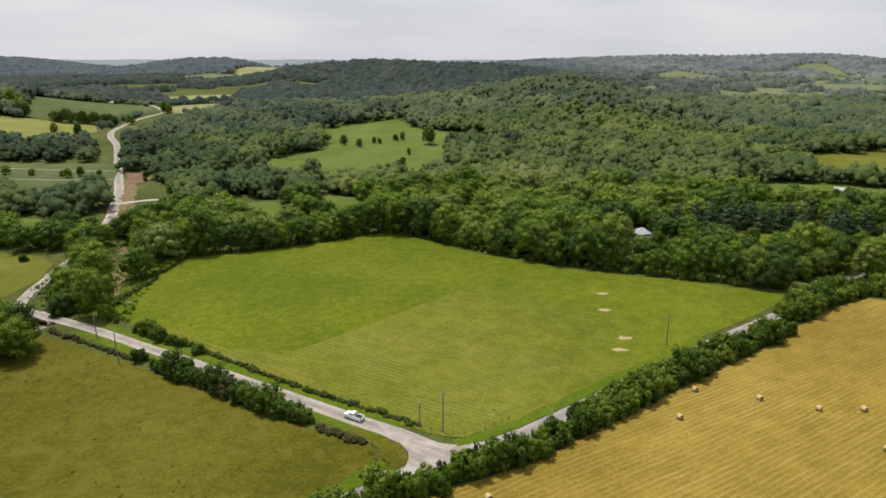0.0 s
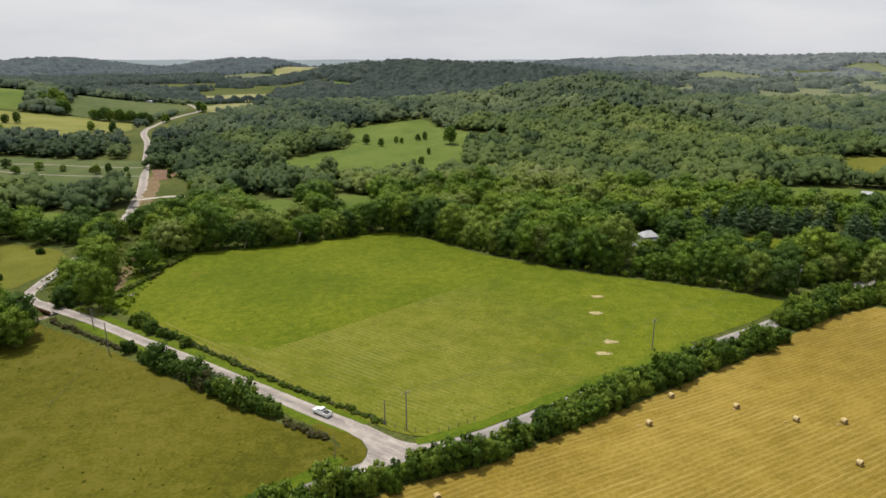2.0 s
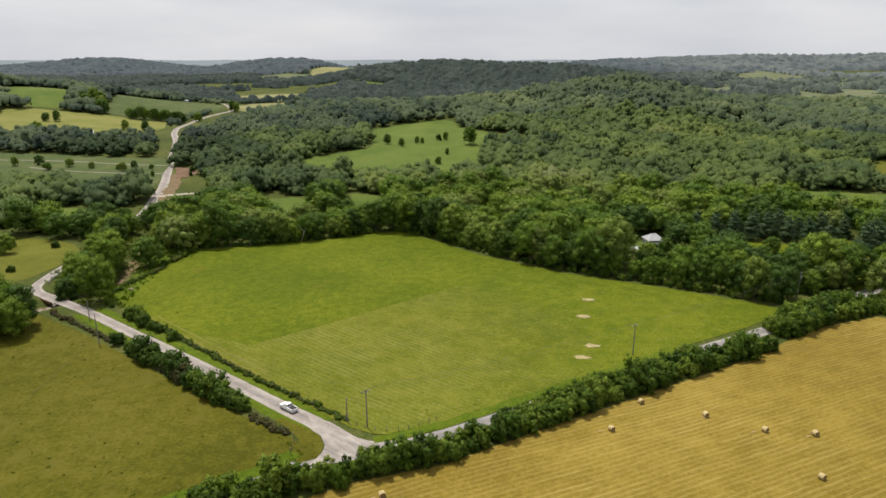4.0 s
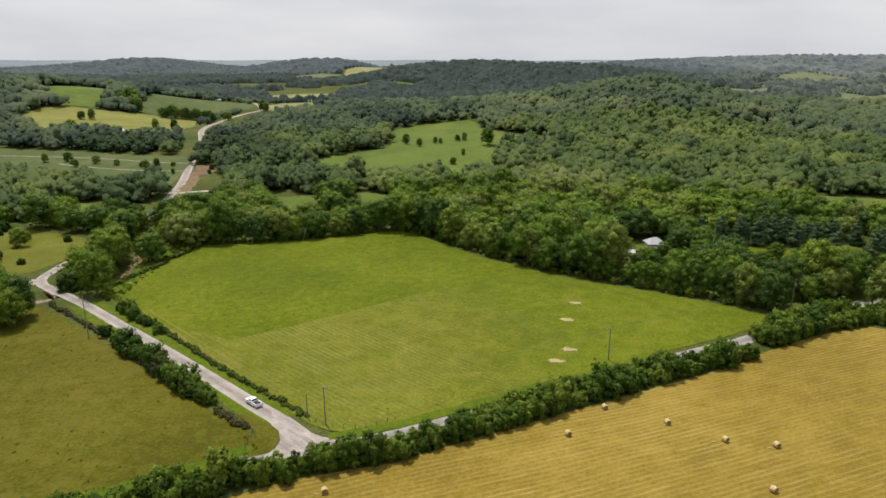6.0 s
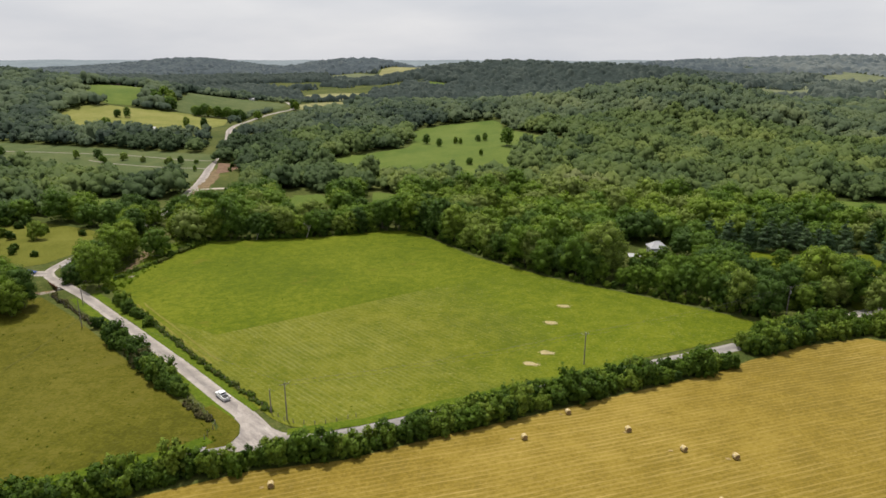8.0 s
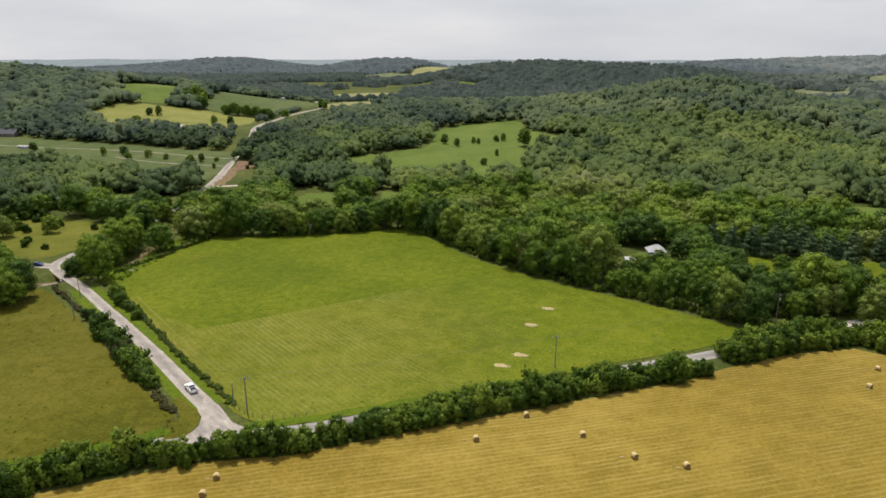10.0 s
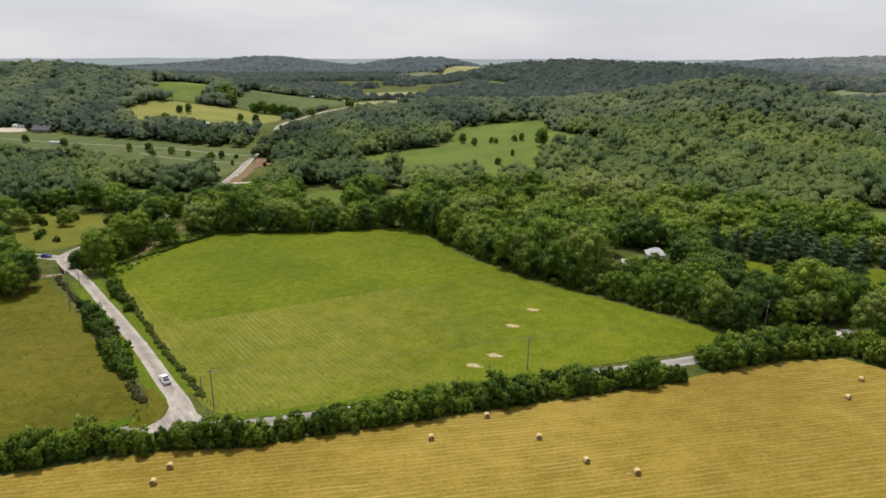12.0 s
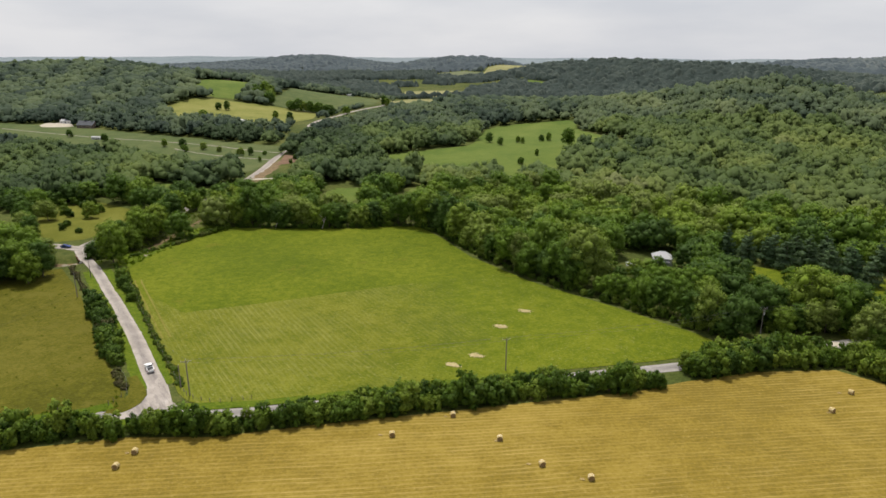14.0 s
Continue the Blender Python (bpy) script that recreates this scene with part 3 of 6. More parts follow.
field("junction", JUNCTION, M["junction"], "wide bleached road junction with worn patches", 0.15, 3.0)
field("verge", [(-21, 127.5), (-17, 125.2), (-12.6, 122.8), (-9.8, 120.8), (-7.5, 116.6), (-7.3, 112.8), (-8.8, 108.8), (-11, 109), (-12.5, 114), (-13.6, 118.5), (-17.5, 122.2), (-22, 125.4)], M["left"], "trodden olive grass corner between the lane and the junction", 0.11, 3.0)
field("pasture", FIELD, M["uncut"], "lush uncut green pasture inside the road bend", 0.06)
field("mown_pasture", MOWN, M["mown"], "mown green pasture with faint raked rows", 0.11)
field("west_pasture", LEFT, M["left"], "dull olive grazed pasture beside the lane", 0.06)
field("hay_field", HAY, M["hay"], "golden cut hay field with straw rows", 0.06)
field("meadow", MEADOW, M["meadow"], "bright green meadow set in the woods", 0.25, 10)
field("meadow", MEADOW_EAST, M["dry"], "yellow-green meadow behind the woods", 0.25, 10)
field("meadow", GLADE_EAST, M["meadow"], "small green glade among trees", 0.2, 10)
field("lawn", LAWN_EAST, M["uncut"], "bright green lawn behind the tree belt", 0.1, 8)
field("lawn", LAWN_MID, M["uncut"], "small bright lawn among trees", 0.1, 8)
field("meadow", GLADE, M["meadow"], "small bright glade behind the tree belt", 0.1, 8)
field("meadow", GLADE_NEAR, M["meadow"], "small bright glade behind the tree belt", 0.1, 8)
field("meadow", WEST_MEADOW, M["dry"], "dry olive meadow beside the creek bend", 0.08, 8)
field("meadow", WEST_GLADE, M["meadow"], "small green glade by the creek trees", 0.1, 8)
field("creek_bank", BANK_GRASS, M["lush"], "bright rank grass between the pasture and the creek", 0.09, 6)
field("valley_lawn", VALLEY, M["lawn"], "wide green lawns along the valley drives", 0.2, 10)
field("meadow", YELLOW, M["yellow"], "yellow hay meadow on the slope", 0.3, 10)
field("meadow", UPPER, M["meadow"], "bright green pasture on the upper slope", 0.3, 10)
field("meadow", UPPER_EAST, M["lawn"], "green pasture beside the winding road", 0.3, 10)
field("meadow", HAY_FAR, M["pale_hay"], "pale yellow field beside the far road", 0.3, 12)
field("meadow", HAY_FARTHER, M["pale_hay"], "pale yellow field beyond the far trees", 0.3, 12)
HAY_RIDGE = [(-525, 1685), (-550, 1790), (-520, 1850), (-450, 1860), (-414, 1709), (-436, 1657), (-474, 1631)]
HAY_LAST = [(-317, 1346), (-303, 1369), (-250, 1331), (-247, 1296), (-294, 1299)]
SLOPE = [(-685, 1754), (-617, 1768), (-529, 1705), (-490, 1600), (-540, 1560), (-630, 1621)]
EAST_STRIP = [(408, 959), (439, 992), (456, 949), (470, 906), (450, 871), (431, 903), (411, 929)]
EAST_SLOPE = [(1099, 2113), (1185, 2177), (1239, 2175), (1233, 2067), (1173, 1929), (1162, 2002), (1132, 2075)]
EAST_PALE = [(416, 1881), (450, 1950), (510, 1950), (469, 1854), (411, 1831)]
EAST_EDGE = [(666, 1082), (746, 1112), (770, 1103), (706, 1009), (637, 1009)]
FAR_OPEN = [HAY_FAR, HAY_FARTHER, HAY_RIDGE, HAY_LAST, SLOPE, EAST_STRIP, EAST_SLOPE, EAST_PALE, EAST_EDGE]
EAST_PLAIN = [(330, 1012), (900, 1012), (1400, 1400), (1500, 1850), (620, 1850), (330, 1330)]
field("meadow", EAST_PLAIN, M["far_olive"], "wide pale pastures among far scattered trees", 0.3, 40)
for outline, material, label in ((HAY_LAST, "meadow", "small bright field below the far wooded hill"), (SLOPE, "far_olive", "olive field on the slope of the far hill"),
                                 (EAST_STRIP, "far_olive", "narrow dry field beyond the rounded hill"), (EAST_SLOPE, "far_olive", "olive field on the far eastern slope"),
                                 (EAST_PALE, "meadow", "small pale green field near the skyline"), (EAST_EDGE, "far_olive", "pale field among the far eastern woods")):
    field("meadow", outline, M[material], label, 0.5, 14)
field("meadow", HAY_RIDGE, M["pale_hay"], "pale yellow field high on the far ridge", 0.6, 14)
field("pull_off", [(144.5, 221.5), (147.5, 222.5), (150.5, 225.5), (149, 227.5), (146, 226), (143.5, 223.5)], M["gravel"], "pale gravel pull-off beside the road", 0.16, 3)
GRAVEL_YARD = [(-582, 488), (-590, 502), (-576, 508), (-554, 507), (-534, 494), (-548, 484), (-566, 480)]
field("yard", GRAVEL_YARD, M["gravel"], "pale gravel yard beside the valley house", 0.3, 8)
BARE = [(-225, 453), (-209, 452), (-199, 438), (-199, 424), (-205, 418), (-213, 432)]
field("bare_ground", BARE, M["red_earth"], "bare reddish earth on the slope beside the road", 0.22, 6)
OPEN = [BARE, GRAVEL_YARD, FIELD, LEFT, HAY, MEADOW, MEADOW_EAST, GLADE_EAST, LAWN_EAST, GLADE, GLADE_NEAR, WEST_MEADOW, WEST_GLADE, VALLEY, YELLOW, UPPER, UPPER_EAST, HAY_FAR, HAY_FARTHER, YARD, LAWN_MID, ROADSIDE, ROADSIDE_FAR, HAY_FRONT, EAST_STRIP, HOUSE_FRONT, GLADE_MOUTH, GLADE_GAP]


# ---------------------------------------------------------------- trees
def ico(level):
    bm = bmesh.new()
    bmesh.ops.create_icosphere(bm, subdivisions=level, radius=1.0)
    v = np.array([p.co[:] for p in bm.verts])
    f = np.array([[q.index for q in p.verts] for p in bm.faces])
    bm.free()
    return v, f


ICO1, ICO2 = ico(1), ico(2)


def foliage(rng, lobes, leaves, size, core, shrink=0.66, droop=0.3, rough=0.24, scatter_by=0.5, soft=0.6, whole=0.35):
    """A crown: a rough core in each lobe and leaf clumps all over the lobes. lobes: rows of x, y, z, radius, flatness."""
    verts, tris, normals, count = [], [], [], 0
    lobes = np.asarray(lobes, float)
    cv, cf = core
    middle = np.average(lobes[:, :3], axis=0, weights=lobes[:, 3] ** 3) - np.array([0, 0, 0.1 * lobes[:, 2].max()])
    for x, y, z, r, flat in lobes:
        n = cv * (1 + rough * rng.standard_normal((len(cv), 1))) * shrink * r * np.array([1, 1, flat]) + (x, y, z)
        verts.append(n)
        normals.append(cv)
        tris.append(cf + count)
        count += len(n)
    share = lobes[:, 3] ** 2
    for (x, y, z, r, flat), k in zip(lobes, np.maximum(2, (leaves * share / share.sum()).astype(int))):
        d = rng.standard_normal((k, 3))
        d[:, 2] += 0.2
        d /= np.linalg.norm(d, axis=1)[:, None]
        ragged = 1 + 0.16 * np.sin(d[:, :1] * 5 + x) * np.cos(d[:, 1:2] * 4 + y)
        at = np.array([x, y, z]) + d * r * ragged * np.array([1, 1, flat]) * rng.uniform(0.78, 1.14, (k, 1))
        keep = np.ones(k, bool)
        for ox, oy, oz, orr, oflat in lobes:
            q = (at - (ox, oy, oz)) / (np.array([1, 1, oflat]) * orr * 0.7)
            keep &= (q * q).sum(1) > 1
        at, d = at[keep], d[keep]
        k = len(at)
        if not k:
            continue
        nrm = d + scatter_by * rng.standard_normal((k, 3)) + np.array([0, 0, 0.3])
        nrm /= np.linalg.norm(nrm, axis=1)[:, None]
        a = np.cross(nrm, rng.standard_normal((k, 3)))
        a /= np.linalg.norm(a, axis=1)[:, None]
        b = np.cross(nrm, a)
        s = size * rng.uniform(0.5, 1.35, (k, 1))
        w = s * rng.uniform(0.5, 0.95, (k, 1))
        dip = nrm * s * droop
        quad = np.stack([at - a * s * 0.5 - dip, at - b * w * 0.5, at + a * s * 0.5 - dip, at + b * w * 0.5], 1).reshape(-1, 3)
        i = count + 4 * np.arange(k)[:, None]
        tris.append(np.concatenate([i + np.array([[0, 1, 3]]), i + np.array([[1, 2, 3]])]))
        verts.append(quad)
        # leaves of a clump catch the light together
        out = at - middle
        out /= np.linalg.norm(out, axis=1)[:, None]
        normals.append(np.repeat((1.3 - whole) * d + whole * out + soft * nrm, 4, axis=0))
        count += 4 * k
    normals = np.concatenate(normals)
    return np.concatenate(verts), np.concatenate(tris), normals / np.linalg.norm(normals, axis=1)[:, None]


def broad_lobes(rng, height, radius, low, n, heart=0.66, size=0.5):
    """Clumps over the shell of a broad, uneven crown between low and height, round a dense middle."""
    half, mid = (height - low) / 2, (height + low) / 2
    lean, lump = rng.uniform(-0.14, 0.14, 2) * radius, rng.uniform(0, 6.28, 3)
    size = min(size, 1.75 / math.sqrt(n))
    out = []
    for i in range(n):
        up = 1 - 1.85 * (i + 0.5) / n
        ang = i * 2.399 + rng.uniform(-0.35, 0.35)
        flat = math.sqrt(max(0.0, 1 - up * up)) if up > 0 else 1 - 0.16 * up * up
        swell = (1 - 0.75 * size) * (1 + 0.17 * math.sin(2 * ang + lump[0]) + 0.12 * math.sin(3 * ang + lump[1] + 2 * up)) * rng.uniform(0.84, 1.1)
        out.append((radius * swell * flat * math.cos(ang) + lean[0] * up, radius * swell * flat * math.sin(ang) + lean[1] * up, mid + (half - 0.62 * size * radius) * up * rng.uniform(0.92, 1.06), radius * size * rng.uniform(0.78, 1.22), rng.uniform(0.72, 0.95)))
    out.append((0, 0, mid, radius * heart, half / radius * (1.1 if heart < 0.7 else 0.94 / heart)))
    return out


def bush_lobes(rng, height, radius, n):
    """Upright uneven shoots of a shrub, some taller than the rest."""
    out = [(0, 0, height * 0.36, radius * 0.62, 0.85)]
    for i in range(n):
        ang, off = i * 2.399 + rng.uniform(-0.5, 0.5), radius * math.sqrt((i + 0.4) / n) * 0.78
        tall = height * rng.uniform(0.42, 0.86) * (1.08 - 0.45 * off / radius)
        out.append((off * math.cos(ang), off * math.sin(ang), tall, radius * rng.uniform(0.2, 0.36), rng.uniform(0.9, 1.5)))
        out.append((off * math.cos(ang), off * math.sin(ang), tall * 0.45, radius * rng.uniform(0.24, 0.36), 0.9))
    return out


def pine_lobes(rng, height, radius):
    out = []
    for i in range(11):
        up = i / 10
        z = height * (0.12 + 0.82 * up)
        r = radius * (1.05 - 0.88 * up)
        for k in range(3 if up < 0.8 else 1):
            ang = rng.uniform(0, 6.28)
            out.append((math.cos(ang) * r * 0.5, math.sin(ang) * r * 0.5, z + rng.uniform(-0.4, 0.4), r * 0.62, 0.34))
    return out


def limb(bm, a, b, r0, r1, sides=7):
    a, b = Vector(a), Vector(b)
    turn = (b - a).to_track_quat("Z", "Y")
    rings = []
    for p, r in ((a, r0), ((a + b) / 2 + Vector((0.08, -0.05, 0)), (r0 + r1) / 2), (b, r1)):
        rings.append([bm.verts.new(p + turn @ Vector((r * math.cos(6.2832 * i / sides), r * math.sin(6.2832 * i / sides), 0))) for i in range(sides)])
    for p, q in zip(rings, rings[1:]):
        for i in range(sides):
            bm.faces.new((p[i], p[(i + 1) % sides], q[(i + 1) % sides], q[i]))
    bm.faces.new(rings[-1])
    bm.faces.new(rings[0][::-1])


def make_tree(name, label, category, lobes, height, trunk_r, leaves, size, leaf, seed, core=ICO2, group="", bark="bark", shrink=0.62):
    rng = np.random.default_rng(seed)
    top = new(name)
    top.empty_display_size = 0.5
    tagged(top, label, category, group)
    bm = bmesh.new()
    limb(bm, (0, 0, -0.4), (0.1, 0.05, height * 0.72), trunk_r, trunk_r * 0.35)
    for x, y, z, r, flat in lobes[:6]:
        limb(bm, (0.02, 0.02, z * 0.45), (x, y, z), trunk_r * 0.45, trunk_r * 0.14, 5)
    part("trunk" if height > 5 else "stem", bm, M[bark], top)
    v, f, nv = foliage(rng, lobes, leaves, size, core, shrink, 0.3, 0.2, 0.6, 0.7)
    crown = new("crown", mesh_from("crown", v, f, M[leaf], normals=nv))
    crown.parent = top
    return top


def plant(proto, x, y, scale, turn, squash=1.0, sink=0.0, label="", group=""):
    m = Matrix.Translation((x, y, gz(x, y) - sink)) @ Matrix.Rotation(turn, 4, "Z") @ Matrix.Diagonal((scale, scale, scale * squash, 1))
    return tagged(copy_thing(proto, m), label, "", group)


def settle(proto, x, y):
    proto.matrix_basis = Matrix.Translation((x, y, gz(x, y)))


rs = random.Random(11)
EDGE_LABEL = "broad green deciduous tree with a dense crown at the wood edge"
OAKS = []
for k, (h, r, low, n, seed) in enumerate([(15, 5.7, 0.2, 22, 21), (17, 6.4, 0.4, 27, 22), (13, 5.5, 0.1, 19, 23), (16, 5.2, 0.2, 21, 24), (12.5, 6.0, 0.1, 20, 25), (14.5, 4.8, 0.1, 18, 26), (15.5, 6.8, 0.5, 28, 27)]):
    OAKS.append(make_tree("tree", EDGE_LABEL, "tree", broad_lobes(np.random.default_rng(seed), h, r, low, n), h, 0.32, 3300, 0.62, "leaf", seed, core=ICO1, group="trees round the pasture"))
CREEK_TREES = []
for h, r, low, n, seed in [(13.5, 5.8, 0.1, 22, 28), (15, 5.4, 0.2, 24, 29)]:
    CREEK_TREES.append(make_tree("tree", "sunlit yellow-green tree with a dense crown by the creek", "tree", broad_lobes(np.random.default_rng(seed), h, r, low, n), h, 0.3, 3300, 0.62, "leaf_creek", seed, core=ICO1, group="trees along the creek"))
PINE = make_tree("pine_tree", "dark blue-green conifer with layered boughs on the lawn", "tree", pine_lobes(np.random.default_rng(31), 15, 4.6), 15, 0.28, 1300, 0.8, "pine", 31, ICO1, "conifers on the lawn")
BUSH = []
for k, (h, r, n, seed) in enumerate([(4.6, 2.6, 9, 41), (5.4, 2.7, 10, 42), (4.0, 2.5, 8, 43), (5.0, 2.2, 8, 44)]):
    BUSH.append(make_tree("hedge_shrub", "dense dark green hedgerow shrub beside the road", "shrub", bush_lobes(np.random.default_rng(seed), h, r, n), h, 0.12, 1250, 0.48, "hedge", seed, core=ICO1, group="hedgerow shrubs"))
LANE_BUSH = []
for k, (h, r, n, seed) in enumerate([(4.8, 2.7, 10, 45), (4.2, 2.4, 9, 46), (3.4, 2.2, 8, 47)]):
    LANE_BUSH.append(make_tree("wild_shrub", "rounded dark green shrub along the lane", "shrub", bush_lobes(np.random.default_rng(seed), h, r, n), h, 0.12, 1250, 0.46, "lane_leaf" if k < 2 else "lane_twig", seed, core=ICO1, group="lane shrubs"))
LOW = []
for k, (h, r, n, seed) in enumerate([(1.5, 1.2, 6, 51), (1.2, 1.0, 5, 52), (1.1, 0.9, 5, 53), (0.9, 0.9, 5, 54)]):
    LOW.append(make_tree("low_bush", "low weedy bush in the fence row", "bush", broad_lobes(np.random.default_rng(seed), h, r, 0.05, n), h, 0.05, 220, 0.4, "brush" if k < 2 else "twigs", seed, core=ICO1, group="fence row bushes"))


def along(line, gap):
    """Places at even gaps along a line."""
    left = 0.0
    for (x0, y0), (x1, y1) in zip(line, line[1:]):
        d = math.hypot(x1 - x0, y1 - y0)
        s = left
        while s < d:
            yield x0 + (x1 - x0) * s / d, y0 + (y1 - y0) * s / d, (x1 - x0) / d, (y1 - y0) / d
            s += gap
        left = s - d


def set_one(kind, x, y, scale, squash=1.0, label="", group=""):
    ob = plant(rs.choice(kind), x, y, scale, rs.uniform(0, 6.28), squash, 0.1, label, group)
    if kind is BUSH and label:
        ob.name = "wild_shrub"
    return ob


TREE_XY = []
# the belt along the far edges of the pasture
BELT = [(-110, 270), (-88, 277), (-61, 290), (-42, 304), (-27, 310), (-2, 296), (20, 275), (52, 254), (88, 238), (112, 226), (124, 222)]
for x, y, dx, dy in along(BELT, 6.2):
    x, y = x + 1.6 * dy + rs.uniform(-1.5, 1.5), y - 2.0 * abs(dx) + rs.uniform(-0.8, 2.2)
    set_one(OAKS, x, y, rs.uniform(0.52, 0.66) if 68 < x < 88 else rs.uniform(0.62, 0.95) if 68 < x < 102 else rs.choice((0.66, 0.78, 0.92, 1.05, 1.24)), rs.uniform(0.88, 1.14))
    TREE_XY.append((x, y))
for x, y, dx, dy in along(BELT, 3.1):
    set_one(BUSH, x + dy * 4.2 + rs.uniform(-1, 1), y - abs(dx) * 4.6 + rs.uniform(-0.9, 0.9), rs.uniform(0.4, 0.85), label="leafy shrub at the foot of the tree belt", group="wood edge shrubs")
for k in range(46):
    x = rs.uniform(104, 143)
    set_one(BUSH, x, 226 + 0.18 * (x - 104) + rs.uniform(-3.5, 9), rs.uniform(0.5, 1.1), label="leafy shrub at the foot of the tree belt", group="wood edge shrubs")
# lone and creek-side trees
for x, y, s in [(-125, 215, 0.75), (-129.5, 227, 0.85), (-134, 239, 0.95), (-145, 251, 0.9), (-150, 263, 0.9), (-157, 276, 0.85), (-163, 290, 0.75), (-131, 174, 1.1), (-127, 166, 1.0), (-128, 159, 1.0), (-137, 170, 1.25), (-137, 157, 1.1), (-144, 160, 1.1), (-166, 190, 0.9), (-176, 204, 0.8), (-122, 203, 0.9), (-133, 214, 0.9), (-128, 208, 1.0), (-128, 221, 1.0), (-121.5, 171.5, 1.0), (-119, 164, 0.85), (-126, 197, 0.7), (-128, 213, 0.8), (-130, 226, 0.95), (-138, 238, 0.9), (-143, 248, 0.85), (-147, 260, 0.9), (-160, 270, 0.85), (-156, 285, 0.75), (-171, 306, 0.5),
                (-147, 252, 0.8), (-139, 184, 0.75), (-130, 231, 0.8), (-138.5, 243, 0.75), (-131, 268, 0.8), (-124, 276, 0.85), (-136, 282, 0.9), (-128, 292, 0.95), (-140, 298, 0.95), (-146, 306, 0.7), (-130, 167, 0.85), (-132, 150, 1.0), (-140, 166, 1.0), (-146, 178, 0.9), (-150, 187, 0.85), (-158, 182, 1.0),
                (-191, 246, 0.6), (-205, 232, 0.9), (-214, 226, 0.9), (-196, 214, 0.8), (-184, 206, 0.8), (-222, 240, 0.9), (-232, 246, 1.0),
                (63, 262, 0.95), (56, 259, 1.1), (146, 262, 0.72), (124, 283, 0.5), (139, 279, 0.5), (166.5, 236, 1.05), (175, 243, 0.85), (161.5, 229.5, 1.02), (157, 226, 0.85), (158, 222, 0.62), (172, 226, 0.85), (180, 238, 0.95), (188, 246, 0.9), (178, 230, 0.9), (128, 258, 0.6), (120, 254, 0.65), (118, 230, 0.78), (124, 232, 0.85), (130.5, 235, 0.9), (137, 241, 0.92), (138, 231, 0.6), (141, 240, 1.15), (147, 243, 1.05), (148, 253, 0.8), (151, 247, 0.95), (163.5, 242, 0.9), (126, 244, 0.65), (144, 246, 0.8), (112, 236, 0.85), (134, 228, 0.7), (106, 242, 0.85), (97, 264, 0.45), (81, 254, 0.5), (88, 258, 0.48), (94, 254, 0.6), (85.5, 266, 0.52), (93, 269, 0.6), (89, 273, 0.42), (100, 256, 0.6), (73.5, 262, 0.7), (102, 262, 0.5), (108, 272, 0.8), (111, 284, 0.8), (140, 252, 0.7), (133, 240, 0.75), (142, 233, 0.8), (146, 252, 0.95), (150, 237, 1.0), (154, 243, 0.95), (146, 234, 0.75)]:
    set_one(CREEK_TREES if -160 < x < -123 and 200 < y < 310 and rs.random() < 0.75 else OAKS, x, y, s)
    TREE_XY.append((x, y))
plant(CREEK_TREES[1], -112.5, 195.5, 1.06, 1.1, 1.05, 0.1, "bright green bushy tree at the bend beside the bridge")
TREE_XY.append((-112.5, 195.5))
plant(OAKS[1], 69.5, 252, 1.34, 0.6, 1.0, 0.1, "very tall dark green oak standing over the tree belt")
TREE_XY.append((69.5, 252))
for x, y, s in [(131, 305, 1.0), (138, 302, 1.05), (146, 305, 1.1), (153, 300, 1.0), (160, 296, 1.05), (166, 290, 0.95), (142, 312, 1.0), (152, 310, 1.1), (160, 306, 0.9), (124, 309, 1.0), (134, 314, 1.0), (178, 283, 1.15), (185, 287, 1.1), (192, 284, 1.2), (186, 296, 1.0), (171, 310, 1.0), (180, 308, 0.9)]:
    plant(PINE, x, y, s, rs.uniform(0, 6.28))
    TREE_XY.append((x, y))
# hedges
HEDGE = [(-60.5, 58.6), (-38.5, 77.6), (-16.5, 95.6), (3.5, 108.6), (19.5, 116.7), (38.5, 131.7), (63.5, 150.7), (83.5, 165.7), (102.8, 180.1)]
for x, y, dx, dy in along(HEDGE, 2.9):
    for k in range(2):
        set_one(BUSH, x - dy * (k * 2.6 - 0.7) + rs.uniform(-0.9, 0.9), y + dx * (k * 2.6 - 0.7) + rs.uniform(-0.9, 0.9), rs.choice((0.75, 0.9, 1.05, 1.15, 1.3, 1.5)) * (0.8 if k and -6 < x < 34 else 1.0) * (0.82 + 0.1 * float(smooth(-2, 12, x)) + 0.05 * float(smooth(20, 55, x)) + 0.34 * float(smooth(2, -20, x))), rs.uniform(0.9, 1.2))
for x, y, dx, dy in along([(34, 128), (38.5, 131.7), (63.5, 150.7), (83.5, 165.7), (88, 169)], 3.4):
    if rs.random() < 0.95:
        set_one(BUSH, x - dy * 4.4 + rs.uniform(-0.7, 0.7), y + dx * 4.4 + rs.uniform(-0.7, 0.7), rs.uniform(0.85, 1.25), rs.uniform(0.9, 1.2))
for x, y, dx, dy in along([(112.8, 189), (130, 203), (147, 211), (158, 206), (176, 192)], 3.0):
    for k in range(3):
        set_one(BUSH, x - dy * k * 2.6 + rs.uniform(-0.8, 0.8), y + dx * k * 2.6 + rs.uniform(-0.8, 0.8), rs.uniform(1.05, 1.6) * (0.85 if 142 < x < 150 else 1.0))
